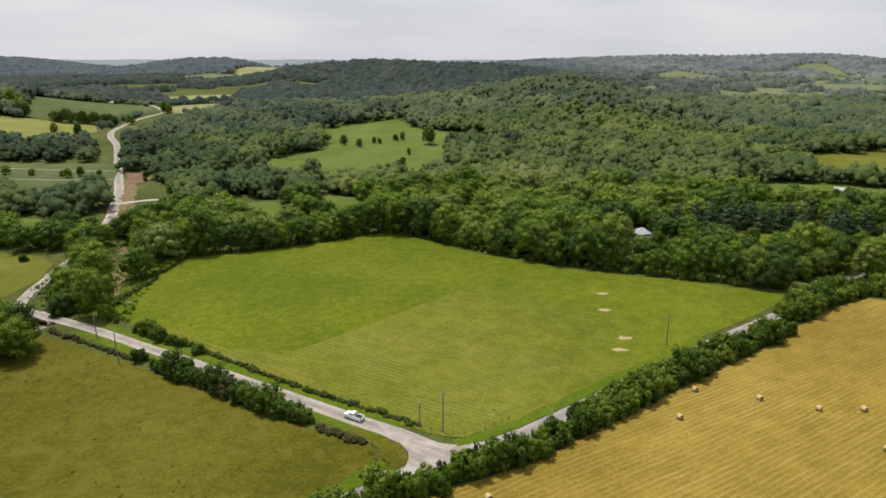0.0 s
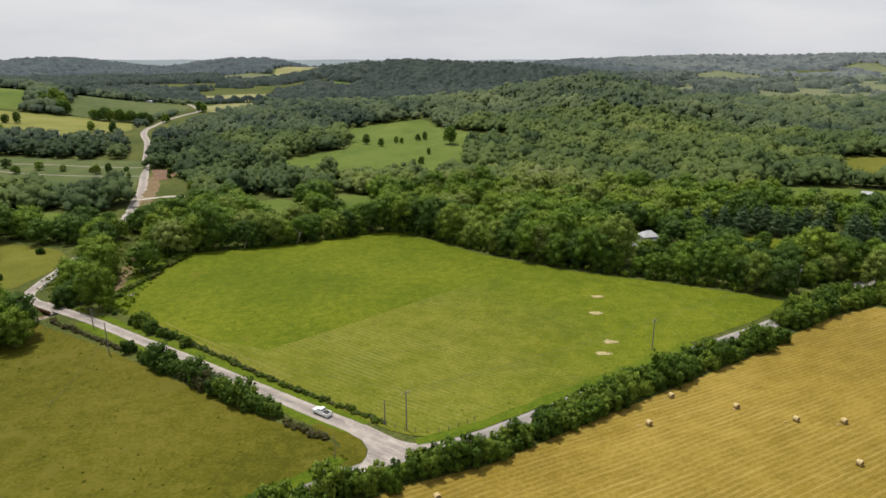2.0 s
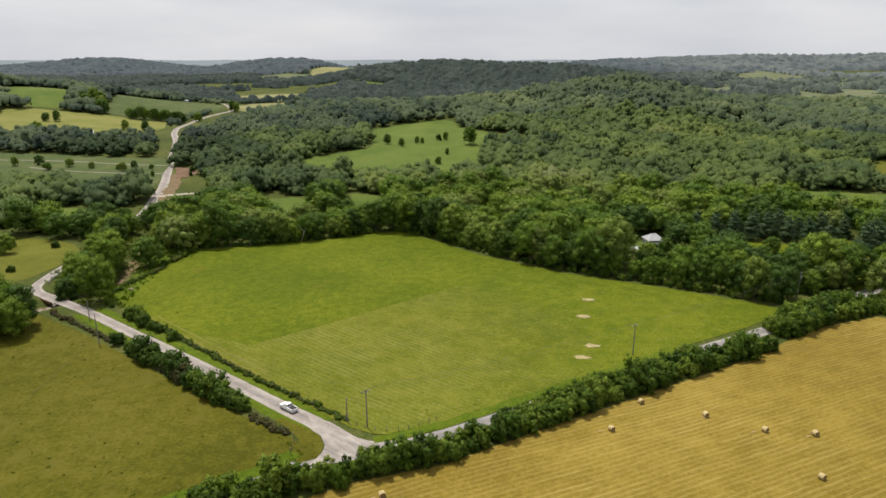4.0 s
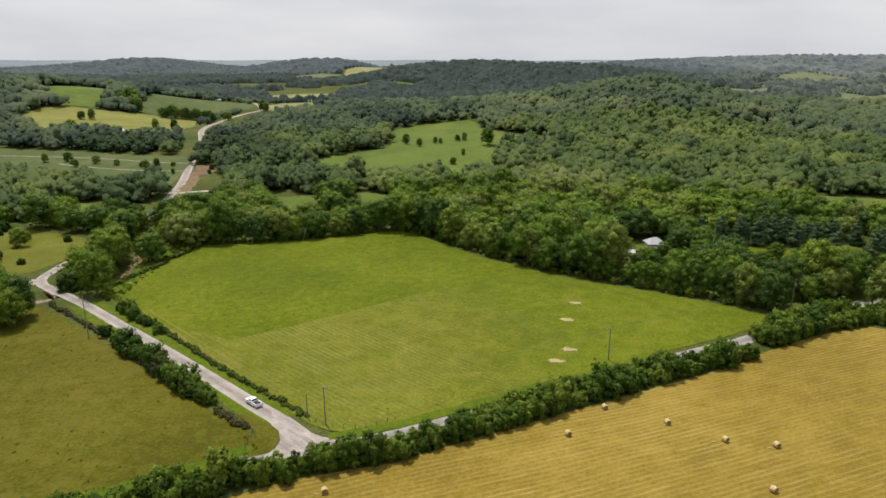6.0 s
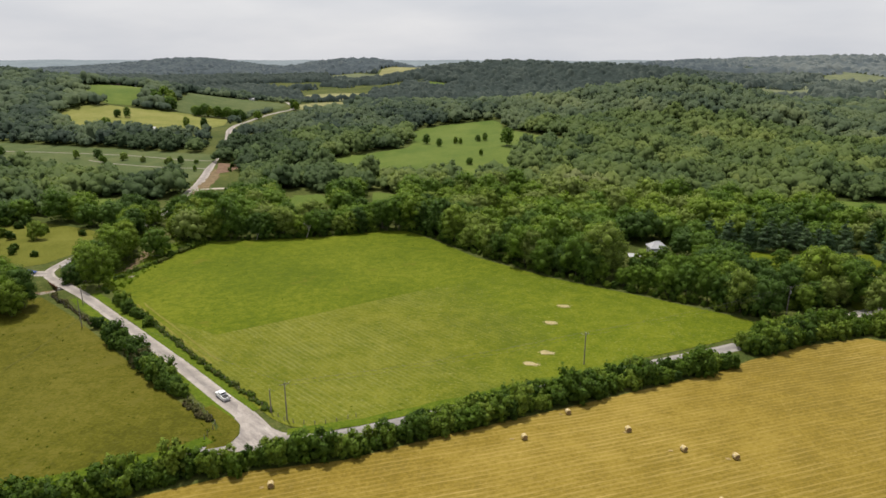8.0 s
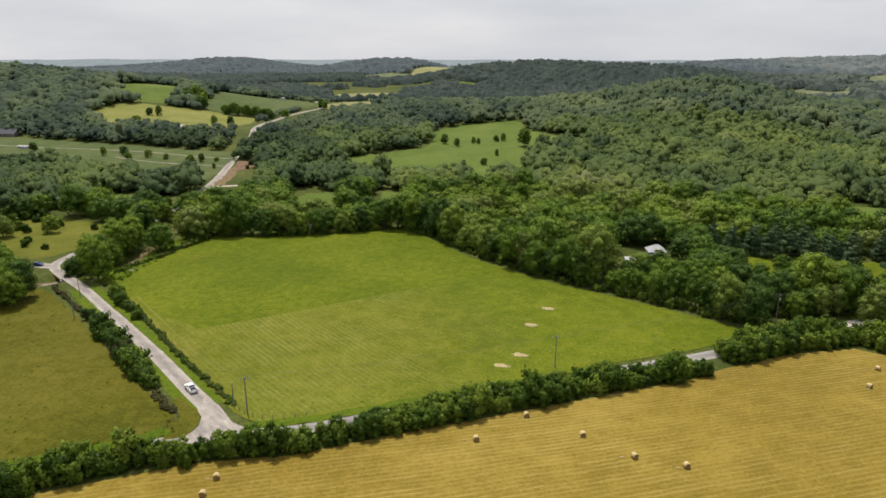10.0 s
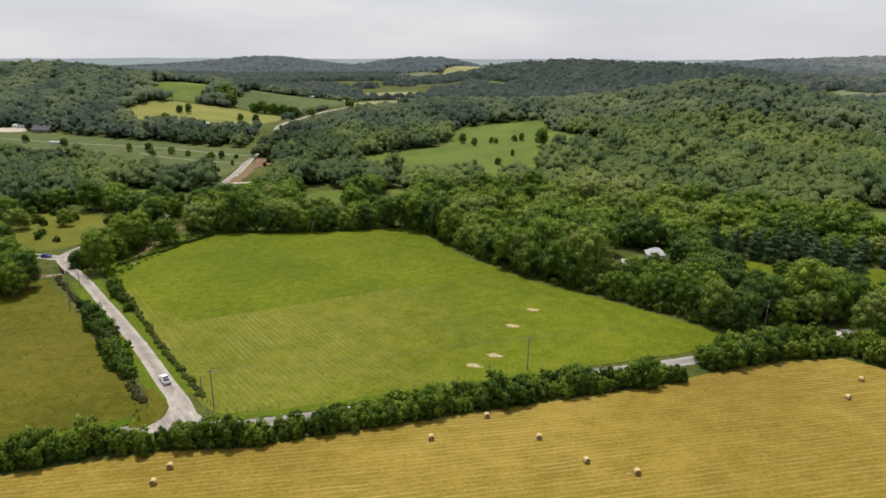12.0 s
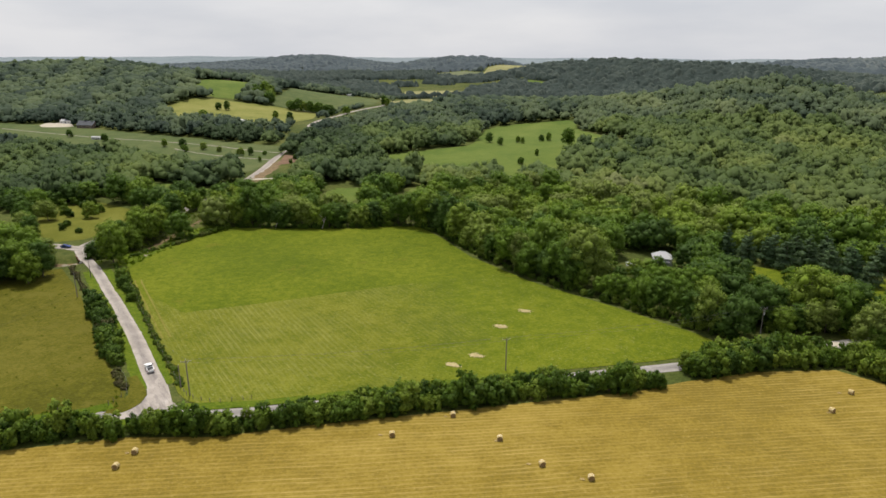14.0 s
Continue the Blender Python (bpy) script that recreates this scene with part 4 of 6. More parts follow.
for x, y, dx, dy in along([(-84.7, 163), (-68.7, 153.5), (-55.7, 145.5), (-42.7, 136.5), (-30.7, 129.1)], 2.6):
    if rs.random() > 0.08:
        set_one(LANE_BUSH[:2] if rs.random() > 0.12 else LANE_BUSH[2:], x + rs.uniform(-0.6, 0.6), y + rs.uniform(-0.6, 0.6), rs.choice((1.0, 1.1, 1.25, 1.4)) * (1.1 if math.sin(x * 0.42) > -0.3 else 0.85))
for x, y, s in [(-93, 183, 1.0), (-90, 181, 1.15), (-87, 179, 1.0), (-84, 176.5, 0.95), (-80, 174.5, 0.9), (-77, 172.8, 0.8), (-70, 168, 0.9), (-140, 216, 0.6), (-143, 223, 0.7), (-137, 210, 0.5), (-147, 230, 0.6), (-104, 190, 0.4), (-107, 192, 0.5)]:
    set_one(LANE_BUSH[:2], x, y, s)
for line, gap in (([(-96, 187.5), (-71, 171), (-44, 152.5), (-19, 136.5), (-5, 127.5)], 0.82), ([(-121, 183), (-100, 171.5), (-86, 163.5)], 1.3), ([(-28, 126.5), (-16, 119.5)], 1.3), ([(-27, 125.9), (-17, 120)], 1.3),
                  ([(-112, 203), (-112.4, 215), (-110.5, 228), (-111.6, 240), (-112, 260)], 1.45)):
    for x, y, dx, dy in along(line, gap):
        set_one(LOW[2:] if gap == 1.3 else LOW[:2], x + rs.uniform(-0.5, 0.5) * (1 + (gap == 1.45)), y + rs.uniform(-0.5, 0.5), rs.uniform(0.45, 1.0) if gap == 0.82 else rs.uniform(0.6, 1.25) + 0.5 * float(smooth(215, 255, y)))
for x, y, s in [(-112, 237, 0.6), (-112.5, 245, 0.62), (-112, 249, 0.55), (-113, 255, 0.6), (-111, 260, 0.7), (-107, 265, 0.8), (-118, 262, 0.8)]:
    set_one(BUSH, x, y, s, label="leafy shrub between the pasture and the creek", group="creek shrubs")
for x, y, s in [(-156, 332, 1.0), (-152, 341, 1.2), (-156, 352, 1.1), (-161, 362, 1.2), (-160, 385, 1.3), (-170, 396, 1.2), (-184, 420, 1.1), (-192, 432, 1.2), (-200, 428, 0.7), (-205, 441, 0.9), (-195, 444, 1.2), (-178, 412, 1.0)]:
    set_one(BUSH, x, y, s, label="leafy shrub on the waste ground by the road", group="roadside shrubs")
for x, y, s in [(-226, 256, 1.3), (-218, 262, 1.1), (-222, 270, 1.4), (-206, 262, 0.9), (-199, 258, 1.0), (-196, 253, 0.7), (-211, 246, 1.2), (-203, 243, 1.1), (-186, 229, 0.8), (-180, 222, 0.9), (-176, 258, 0.8), (-168, 222, 0.7), (-228, 264, 1.2)]:
    set_one(BUSH, x, y, s, label="leafy shrub in the dry meadow by the bend", group="meadow shrubs")
for proto, spot in zip(OAKS + CREEK_TREES + [PINE] + BUSH + LANE_BUSH + LOW, [(-128, 312), (-20, 318), (-45, 312), (30, 282), (96, 246), (8, 304), (-72, 296), (-156, 268), (-134, 228), (116, 312), (30.5, 130), (51, 146.5), (72, 162.5), (93, 178), (-34, 131.5), (-47, 140.2), (-62, 149.5), (-14, 133.5), (-30, 143.5), (-110, 177.3), (-95, 169)]):
    settle(proto, *spot)
    TREE_XY.append(spot)


# woods: what nobody could count
def inside(x, y, outline):
    hit = np.zeros(np.shape(x), bool)
    for (x0, y0), (x1, y1) in zip(outline, outline[1:] + outline[:1]):
        if y0 != y1:
            hit ^= ((y0 > y) != (y1 > y)) & (x < (x1 - x0) * (y - y0) / (y1 - y0) + x0)
    return hit


def clear_of(x, y, margin):
    ok = np.ones(len(x), bool)
    for o in OPEN:
        ok &= ~inside(x, y, o)
        ok &= polyline_distance(x, y, o + o[:1]) > margin
    for line, gap in ((LANE, 8), (LANE_ON, 8), (CROSSROAD, 9), (SIDE_LANE, 7), (CREEK[:7], 8)):
        ok &= polyline_distance(x, y, line) > gap
    return ok


def scatter(x0, x1, y0, y1, gap, rng):
    gx, gy = np.meshgrid(np.arange(x0, x1, gap), np.arange(y0, y1, gap))
    x, y = gx.ravel().astype(float), gy.ravel().astype(float)
    x[:] += rng.uniform(-0.42, 0.42, len(x)) * gap
    y[:] += rng.uniform(-0.42, 0.42, len(y)) * gap
    return x, y


def wood_kind(seed, leaves, size, n, up, soft, shrink, heart, bump, whole, broad=1.0):
    rng = np.random.default_rng(seed)
    tall, wide = rng.uniform(11.5, 16.0), rng.uniform(5.8, 8.2) * broad
    lobes = broad_lobes(rng, tall, wide, tall * 0.05, n, heart, bump)
    v, f, nv = foliage(rng, lobes, leaves, size, ICO1, shrink, 0.3, 0.14, 0.55, soft, whole)
    nv = nv + np.array([0, 0, up])
    return v, f, nv / np.linalg.norm(nv, axis=1)[:, None]


def wood(name, label, x, y, kinds, rng, scale=(0.66, 1.28), leaf="leaf_wood"):
    """Many trees in one mesh, each with its own tint, size and turn."""
    V, F, N, T, base = [], [], [], [], 0
    z = ground_z(x, y)
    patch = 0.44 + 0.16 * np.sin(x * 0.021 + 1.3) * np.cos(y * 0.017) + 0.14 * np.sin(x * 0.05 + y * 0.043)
    patch += 0.14 * np.sin(x * 0.083 + 2.0 * np.sin(y * 0.031)) * np.sin(y * 0.071 + x * 0.02) + 0.46 * np.exp(-((x - 120) / 110) ** 2 - ((y - 372) / 38) ** 2) - 0.2 * smooth(-60, -140, x) * smooth(430, 500, y) - 0.2 * smooth(-140, -215, x) * smooth(560, 500, y)  # paler and darker stands; the subtracted terms paint cloud shade in the west
    low = 1 - 0.42 * (1 - smooth(25, 95, polyline_distance(x, y, LANE_ON[7:])))  # younger trees beside the upper road
    for i in range(len(x)):
        v, f, nv = kinds[rng.integers(len(kinds))]
        s, a = (scale[0] + (scale[1] - scale[0]) * rng.beta(1.6, 1.8)) * low[i], rng.uniform(0, 6.28)
        c, d = math.cos(a) * s, math.sin(a) * s
        V.append(np.stack([v[:, 0] * c - v[:, 1] * d + x[i], v[:, 0] * d + v[:, 1] * c + y[i], v[:, 2] * s * rng.uniform(0.85, 1.15) + z[i] - 0.5], 1))
        F.append(f + base)
        ca, sa = math.cos(a), math.sin(a)
        N.append(np.stack([nv[:, 0] * ca - nv[:, 1] * sa, nv[:, 0] * sa + nv[:, 1] * ca, nv[:, 2]], 1))
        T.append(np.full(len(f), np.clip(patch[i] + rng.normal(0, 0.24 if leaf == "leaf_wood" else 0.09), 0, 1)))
        base += len(v)
    ob = new(name, mesh_from(name, np.concatenate(V), np.concatenate(F), M[leaf], True, np.concatenate(T), np.concatenate(N)))
    return tagged(ob, label, "woods", kind="stuff")


NEAR_KIND = [wood_kind(60 + k, 1050, 1.0, 18, 0.0, 0.5, 0.62, 0.72, 0.4, 0.5) for k in range(9)]
MID_KIND = [wood_kind(70 + k, 260, 1.35, 12, 0.7, 0.15, 0.86, 0.84, 0.34, 0.9, 1.22) for k in range(9)]
REAR_KIND = [wood_kind(80 + k, 70, 1.9, 7, 0.9, 0.12, 0.88, 0.86, 0.36, 0.95, 1.26) for k in range(7)]
LAST_KIND = [wood_kind(90 + k, 14, 2.5, 3, 0.9, 0.1, 0.95, 0.9, 0.4, 0.95, 1.28) for k in range(6)]
wr_ = np.random.default_rng(9)
x, y = scatter(-1780, 700, 205, 1010, 11.0, wr_)
xm, ym = scatter(-520, 640, 250, 660, 10.4, wr_)
xn, yn = scatter(-400, 400, 205, 420, 10.2, wr_)
k = (np.hypot(x - 50, y) >= 640)
km = (np.hypot(xm - 50, ym) >= 400) & (np.hypot(xm - 50, ym) < 640)
kn = np.hypot(xn - 50, yn) < 400
x, y = np.concatenate([x[k], xm[km], xn[kn]]), np.concatenate([y[k], ym[km], yn[kn]])
ok = clear_of(x, y, 4.0) & (x < 0.84 * y + 80) & (x > -1.72 * y - 60) & (y > 232) & ~((x < -700) & (y > 960)) & ~((x > 20) & (x < 126) & (y < 274 - 0.36 * x))
near_things = np.array(TREE_XY)
ok &= np.min(np.hypot(x[:, None] - near_things[None, :, 0], y[:, None] - near_things[None, :, 1]), axis=1) > 5.5
x, y = x[ok], y[ok]
far = np.hypot(x - 50, y)
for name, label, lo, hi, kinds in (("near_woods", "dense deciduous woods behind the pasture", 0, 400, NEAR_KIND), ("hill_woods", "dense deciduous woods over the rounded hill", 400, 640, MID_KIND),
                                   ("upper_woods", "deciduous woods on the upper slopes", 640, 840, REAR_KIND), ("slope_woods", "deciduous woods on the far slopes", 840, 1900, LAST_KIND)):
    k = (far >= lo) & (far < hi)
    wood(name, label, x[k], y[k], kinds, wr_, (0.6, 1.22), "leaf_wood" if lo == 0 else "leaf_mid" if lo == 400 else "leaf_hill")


def canopy(name, label, xs, ys, cell, tall, leaf, seed, keep):
    """A far wood seen as its roof of crowns: one dome to each tree, on a fine grid."""
    rng = np.random.default_rng(seed)
    gx, gy = np.meshgrid(xs, ys)
    ix, iy = np.floor(gx / cell).astype(int), np.floor(gy / cell).astype(int)
    table = rng.random((4, 997))
    best, size = np.full(gx.shape, 1e9), np.zeros(gx.shape)
    for ox in (-1, 0, 1):
        for oy in (-1, 0, 1):
            k = ((ix + ox) * 73 + (iy + oy) * 179) % 997
            cx, cy = (ix + ox + table[0][k]) * cell, (iy + oy + table[1][k]) * cell
            d = np.hypot(gx - cx, gy - cy) / cell
            size = np.where(d < best, table[2][k], size)
            best = np.minimum(best, d)
    z = base_z(gx, gy) + tall * (0.45 + 0.7 * size) * np.sqrt(np.clip(1 - (best * 1.2) ** 2, 0.02, 1)) + rng.uniform(-1.0, 1.0, gx.shape)
    good = keep(gx, gy)
    floor_z, inner = base_z(gx, gy), good
    for share in (0.0, 0.55, 0.85):
        kept = inner.copy()
        for ax in (0, 1):
            for step in (-1, 1):
                kept &= np.roll(inner, step, ax)
        z = np.where(inner & ~kept, floor_z - 0.5 * (share == 0.0) + share * (z - floor_z), z)
        inner = kept
    i = np.arange(gx.size).reshape(gx.shape)
    g = good[:-1, :-1] & good[1:, 1:] & good[1:, :-1] & good[:-1, 1:]
    f = np.stack([i[:-1, :-1][g], i[:-1, 1:][g], i[1:, 1:][g], i[1:, :-1][g]], 1)
    v = np.stack([gx.ravel(), gy.ravel(), z.ravel()], 1)
    tint = np.clip(size[:-1, :-1][g] * 0.6 + 0.1 * rng.random(len(f)) + 0.5 * smooth(150, 600, gx[:-1, :-1][g]), 0, 1)  # eastern tint paled to stand for the sunlit haze there
    return tagged(new(name, mesh_from(name, v, f, M[leaf], True, tint)), label, "woods", kind="stuff")


def far_cover(x, y):
    thin = np.sin(x * 0.006 + 2.0) * np.sin(y * 0.009 + x * 0.002) + 0.5 * np.sin(x * 0.017 - y * 0.013) + 0.25 * np.sin(x * 0.05) * np.sin(y * 0.06)
    ok = (x < 0.82 * y + 160) & (x > -1.8 * y) & ((thin < 0.44) | (base_z(x, y) > 40))
    ok &= ~(inside(x, y, EAST_PLAIN) & (np.sin(x * 0.045 + 1.6 * np.sin(y * 0.021)) * np.sin(y * 0.034 + 1.4 * np.sin(x * 0.017)) > 0.02))
    for o in FAR_OPEN:
        ok &= ~inside(x, y, o) & (polyline_distance(x, y, o + o[:1]) > 4)
    return ok & (polyline_distance(x, y, LANE_ON) > 9) & (y > 1008)


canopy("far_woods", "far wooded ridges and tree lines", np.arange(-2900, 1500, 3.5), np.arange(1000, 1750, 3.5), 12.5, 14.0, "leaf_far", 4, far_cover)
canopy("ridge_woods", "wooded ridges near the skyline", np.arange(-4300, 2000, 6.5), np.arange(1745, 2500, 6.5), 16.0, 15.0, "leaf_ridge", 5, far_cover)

# the last ridges, with aerial haze in their base colour
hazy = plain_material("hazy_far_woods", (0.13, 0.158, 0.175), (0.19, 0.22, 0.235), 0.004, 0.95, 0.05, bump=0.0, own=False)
hr = np.random.default_rng(3)


def ridge_z(x, y):
    return base_z(x, y) + np.where(y < 2460, -1.0, 6 + hr.uniform(0, 7, np.shape(x)))


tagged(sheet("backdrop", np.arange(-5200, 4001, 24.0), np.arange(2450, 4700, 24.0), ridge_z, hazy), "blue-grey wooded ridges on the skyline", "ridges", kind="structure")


# ---------------------------------------------------------------- verges, creek bed, drives
def strip(name, line, lo, hi, material, label, category, lift=0.1, step=3.0, wobble=0.4, seed=0):
    n = 3
    return ribbon(name, line, [(lo + (hi - lo) * i / n, lift) for i in range(n + 1)], material, label, category, step, ground_z, wobble, seed)


strip("verge", LANE[1:7], 2.0, 5.2, M["lush"], "lush green grass verge beside the lane", "verge", 0.07, seed=21)
strip("verge", LANE[1:7], -5.0, -2.0, M["lush"], "lush green grass verge beside the lane", "verge", 0.07, seed=22)
strip("verge", CROSSROAD[3:10], -5.6, -2.2, M["lush"], "lush uncut grass along the road", "verge", 0.15, seed=23)
strip("verge", CROSSROAD[:10], 2.2, 4.6, M["lush"], "lush uncut grass under the hedge", "verge", 0.09, seed=24)
strip("verge", [(-12, 113), (-15, 108), (-24, 100), (-42, 86)], -1.2, 2.6, M["lush"], "lush grass corner by the junction", "verge", 0.12, seed=25)
strip("creek_bed", CREEK[:3], -3.4, 3.0, M["dirt"], "bare brown earth and gravel under the bridge", "creek bed", 0.04, wobble=0.8, seed=36)
strip("creek_bed", CREEK[1:7], -2.1, 2.1, M["dirt"], "bare brown earth and gravel creek bed", "creek bed", 0.06, wobble=0.9, seed=26)
strip("creek_water", CREEK[1:5], -0.6, 0.5, M["water"], "thin line of shallow brown water", "water", 0.11, wobble=0.3, seed=27)
strip("dirt_bank", [(-166, 322), (-176, 347), (-187, 372), (-199, 402), (-212, 432)], -3.2, 4.5, M["dirt"], "bare brown earth beside the road", "bank", 0.12, wobble=1.2, seed=28)
strip("driveway", [(-190, 366), (-178, 374), (-166, 378)], -2.2, 2.2, M["gravel"], "short pale gravel driveway", "driveway", 0.2, seed=29)
strip("driveway", [(-233, 458), (-262, 456), (-310, 460), (-380, 456), (-450, 452), (-600, 459)], -0.85, 0.85, M["drive"], "long pale gravel drive across the lawns", "driveway", 0.3, 8, 0.2, seed=30)
strip("driveway", [(-222, 431), (-262, 428), (-300, 430), (-330, 436)], -0.8, 0.8, M["drive"], "pale gravel drive across the lawns", "driveway", 0.3, 8, 0.2, seed=31)
strip("driveway", [(154, 269.5), (160, 268.5), (170, 271), (184, 273)], -0.7, 0.7, M["gravel"], "pale gravel drive across the lawn behind the trees", "driveway", 0.16, 4, 0.2, seed=35)
strip("wheel_track", [(-96, 168), (-94, 160), (-91, 148), (-88, 132)], -0.3, 0.3, M["faint"], "faint pale cattle path in the grazed pasture", "track", 0.12, 2, 0.2, seed=34)
strip("wheel_track", [(-86, 183), (-79, 178), (-57, 163.5), (-35, 149)], -0.3, 0.3, M["path"], "faint pale wheel track in the pasture", "track", 0.15, 2, 0.12, seed=32)
strip("wheel_track", [(-84.8, 184.8), (-77.8, 179.8), (-55.8, 165.3), (-33.8, 150.8)], -0.3, 0.3, M["path"], "faint pale wheel track in the pasture", "track", 0.15, 2, 0.12, seed=33)


# ---------------------------------------------------------------- small builders
def box(bm, at, size, turn=0.0, bevel=0.0):
    made = bmesh.ops.create_cube(bm, size=1.0, matrix=Matrix.Translation(at) @ Matrix.Rotation(turn, 4, "Z") @ Matrix.Diagonal((*size, 1)))
    if bevel:
        edges = list({e for v in made["verts"] for e in v.link_edges})
        bmesh.ops.bevel(bm, geom=edges, offset=bevel, segments=2, profile=0.6, affect="EDGES")


def cylinder(bm, a, b, r0, r1=None, sides=10):
    a, b = Vector(a), Vector(b)
    m = Matrix.Translation((a + b) / 2) @ (b - a).to_track_quat("Z", "Y").to_matrix().to_4x4()
    bmesh.ops.create_cone(bm, cap_ends=True, segments=sides, radius1=r0, radius2=r0 if r1 is None else r1, depth=(b - a).length, matrix=m)


def thing(name, label, category, group="", m=None):
    ob = new(name)
    ob.empty_display_size = 0.3
    if m is not None:
        ob.matrix_basis = m
    return tagged(ob, label, category, group)


def stand(x, y, turn=0.0, up=0.0):
    return Matrix.Translation((x, y, gz(x, y) + up)) @ Matrix.Rotation(radians(turn), 4, "Z")


def simple(name, make, material, parent, label=""):
    bm = bmesh.new()
    make(bm)
    return part(name, bm, material, parent, label)


# ---------------------------------------------------------------- hay bales and straw litter
def make_bale():
    top = thing("hay_bale", "round golden hay bale lying on the stubble", "hay bale", "hay bales in the field")
    rng = random.Random(3)
    bm = bmesh.new()
    rings = []
    for x, r in ((-0.62, 0.66), (-0.6, 0.72), (-0.5, 0.75), (-0.25, 0.76), (0, 0.765), (0.25, 0.76), (0.5, 0.75), (0.6, 0.72), (0.62, 0.66)):
        rings.append([bm.verts.new((x, (r + rng.uniform(-0.015, 0.015)) * math.cos(6.2832 * i / 26), 0.72 + (r + rng.uniform(-0.015, 0.015)) * math.sin(6.2832 * i / 26) * 0.97)) for i in range(26)])
    for a, b in zip(rings, rings[1:]):
        for i in range(26):
            bm.faces.new((a[i], b[i], b[(i + 1) % 26], a[(i + 1) % 26]))
    part("body", bm, M["bale"], top, flat=False)
    for side in (-1, 1):
        bm = bmesh.new()
        last = None
        for k, r in enumerate((0.665, 0.52, 0.5, 0.36, 0.34, 0.2, 0.18, 0.05)):
            ring = [bm.verts.new((side * (0.62 - 0.025 * (k % 2)), r * math.cos(6.2832 * i / 20), 0.72 + r * math.sin(6.2832 * i / 20) * 0.97)) for i in range(20)]
            if last:
                for i in range(20):
                    bm.faces.new((last[i], ring[i], ring[(i + 1) % 20], last[(i + 1) % 20]))
            last = ring
        bm.faces.new(last)
        bmesh.ops.recalc_face_normals(bm, faces=bm.faces[:])
        part("rolled_end", bm, M["bale_end"], top, "coiled darker hay end")
    for x in (-0.38, -0.13, 0.13, 0.38):
        bm = bmesh.new()
        a = [bm.verts.new((x - 0.012, 0.772 * math.cos(6.2832 * i / 26), 0.72 + 0.772 * math.sin(6.2832 * i / 26) * 0.97)) for i in range(26)]
        b = [bm.verts.new((x + 0.012, 0.772 * math.cos(6.2832 * i / 26), 0.72 + 0.772 * math.sin(6.2832 * i / 26) * 0.97)) for i in range(26)]
        for i in range(26):
            bm.faces.new((a[i], b[i], b[(i + 1) % 26], a[(i + 1) % 26]))
        part("twine", bm, M["twine"], top, "pale twine band")
    return top


BALES = [(54, 129.7, 122), (62.6, 143.2, 118), (76, 137.8, 112), (87, 132.2, 128), (97, 131.5, 115), (142.6, 181, 140), (148, 193.5, 150), (8.5, 101.5, 118), (9.2, 96.3, 112), (92, 116, 125)]
bale = make_bale()
bale.matrix_basis = stand(BALES[0][0], BALES[0][1], BALES[0][2], 0.04) @ Matrix.Diagonal((0.86, 0.84, 0.84, 1))
for x, y, a in BALES[1:]:
    copy_thing(bale, stand(x, y, a, 0.04))


def litter(name, x, y, r, material, label, category, seed, lift=0.12):
    """A thin uneven heap of loose straw."""
    rng = random.Random(seed)
    bm = bmesh.new()
    for k in range(int((50 if r < 1 else 150) * r)):
        a = rng.uniform(0, 6.28)
        d = r * math.sqrt(rng.random()) * (rng.uniform(0.5, 1.0) if k % 4 == 0 else 0.6 + 0.1 * math.sin(3 * a + seed))
        px, py = x + d * math.cos(a) * 1.25, y + d * math.sin(a) * 0.75
        s, t = rng.uniform(0.15, 0.42), rng.uniform(0, 6.28)
        z = gz(px, py) + lift + rng.uniform(0, 0.08)
        c = [bm.verts.new((px + s * math.cos(t + q) * w, py + s * math.sin(t + q) * w, z + rng.uniform(-0.03, 0.06))) for q, w in ((0, 1), (1.2, 0.5), (3.1, 1), (4.3, 0.5))]
        bm.faces.new(c)
    ob = part(name, bm, material)
    return tagged(ob, label, category, "straw litter" if "bale" in label else "bare patches in the pasture")


for k, (x, y, r) in enumerate([(57, 216, 2.3), (54, 200.3, 2.4), (54.6, 178, 2.4), (51, 169.6, 2.3)]):
    litter("straw_patch", x, y, r, M["straw"], "pale straw patch on the green pasture", "straw patch", 100 + k, 0.16)
for k, (x, y, a) in enumerate(BALES[:8]):
    litter("straw_litter", x - 2.6 + k % 3, y - 0.6, 0.45, M["wisps"], "few wisps of loose straw beside a bale", "straw", 200 + k, 0.09)


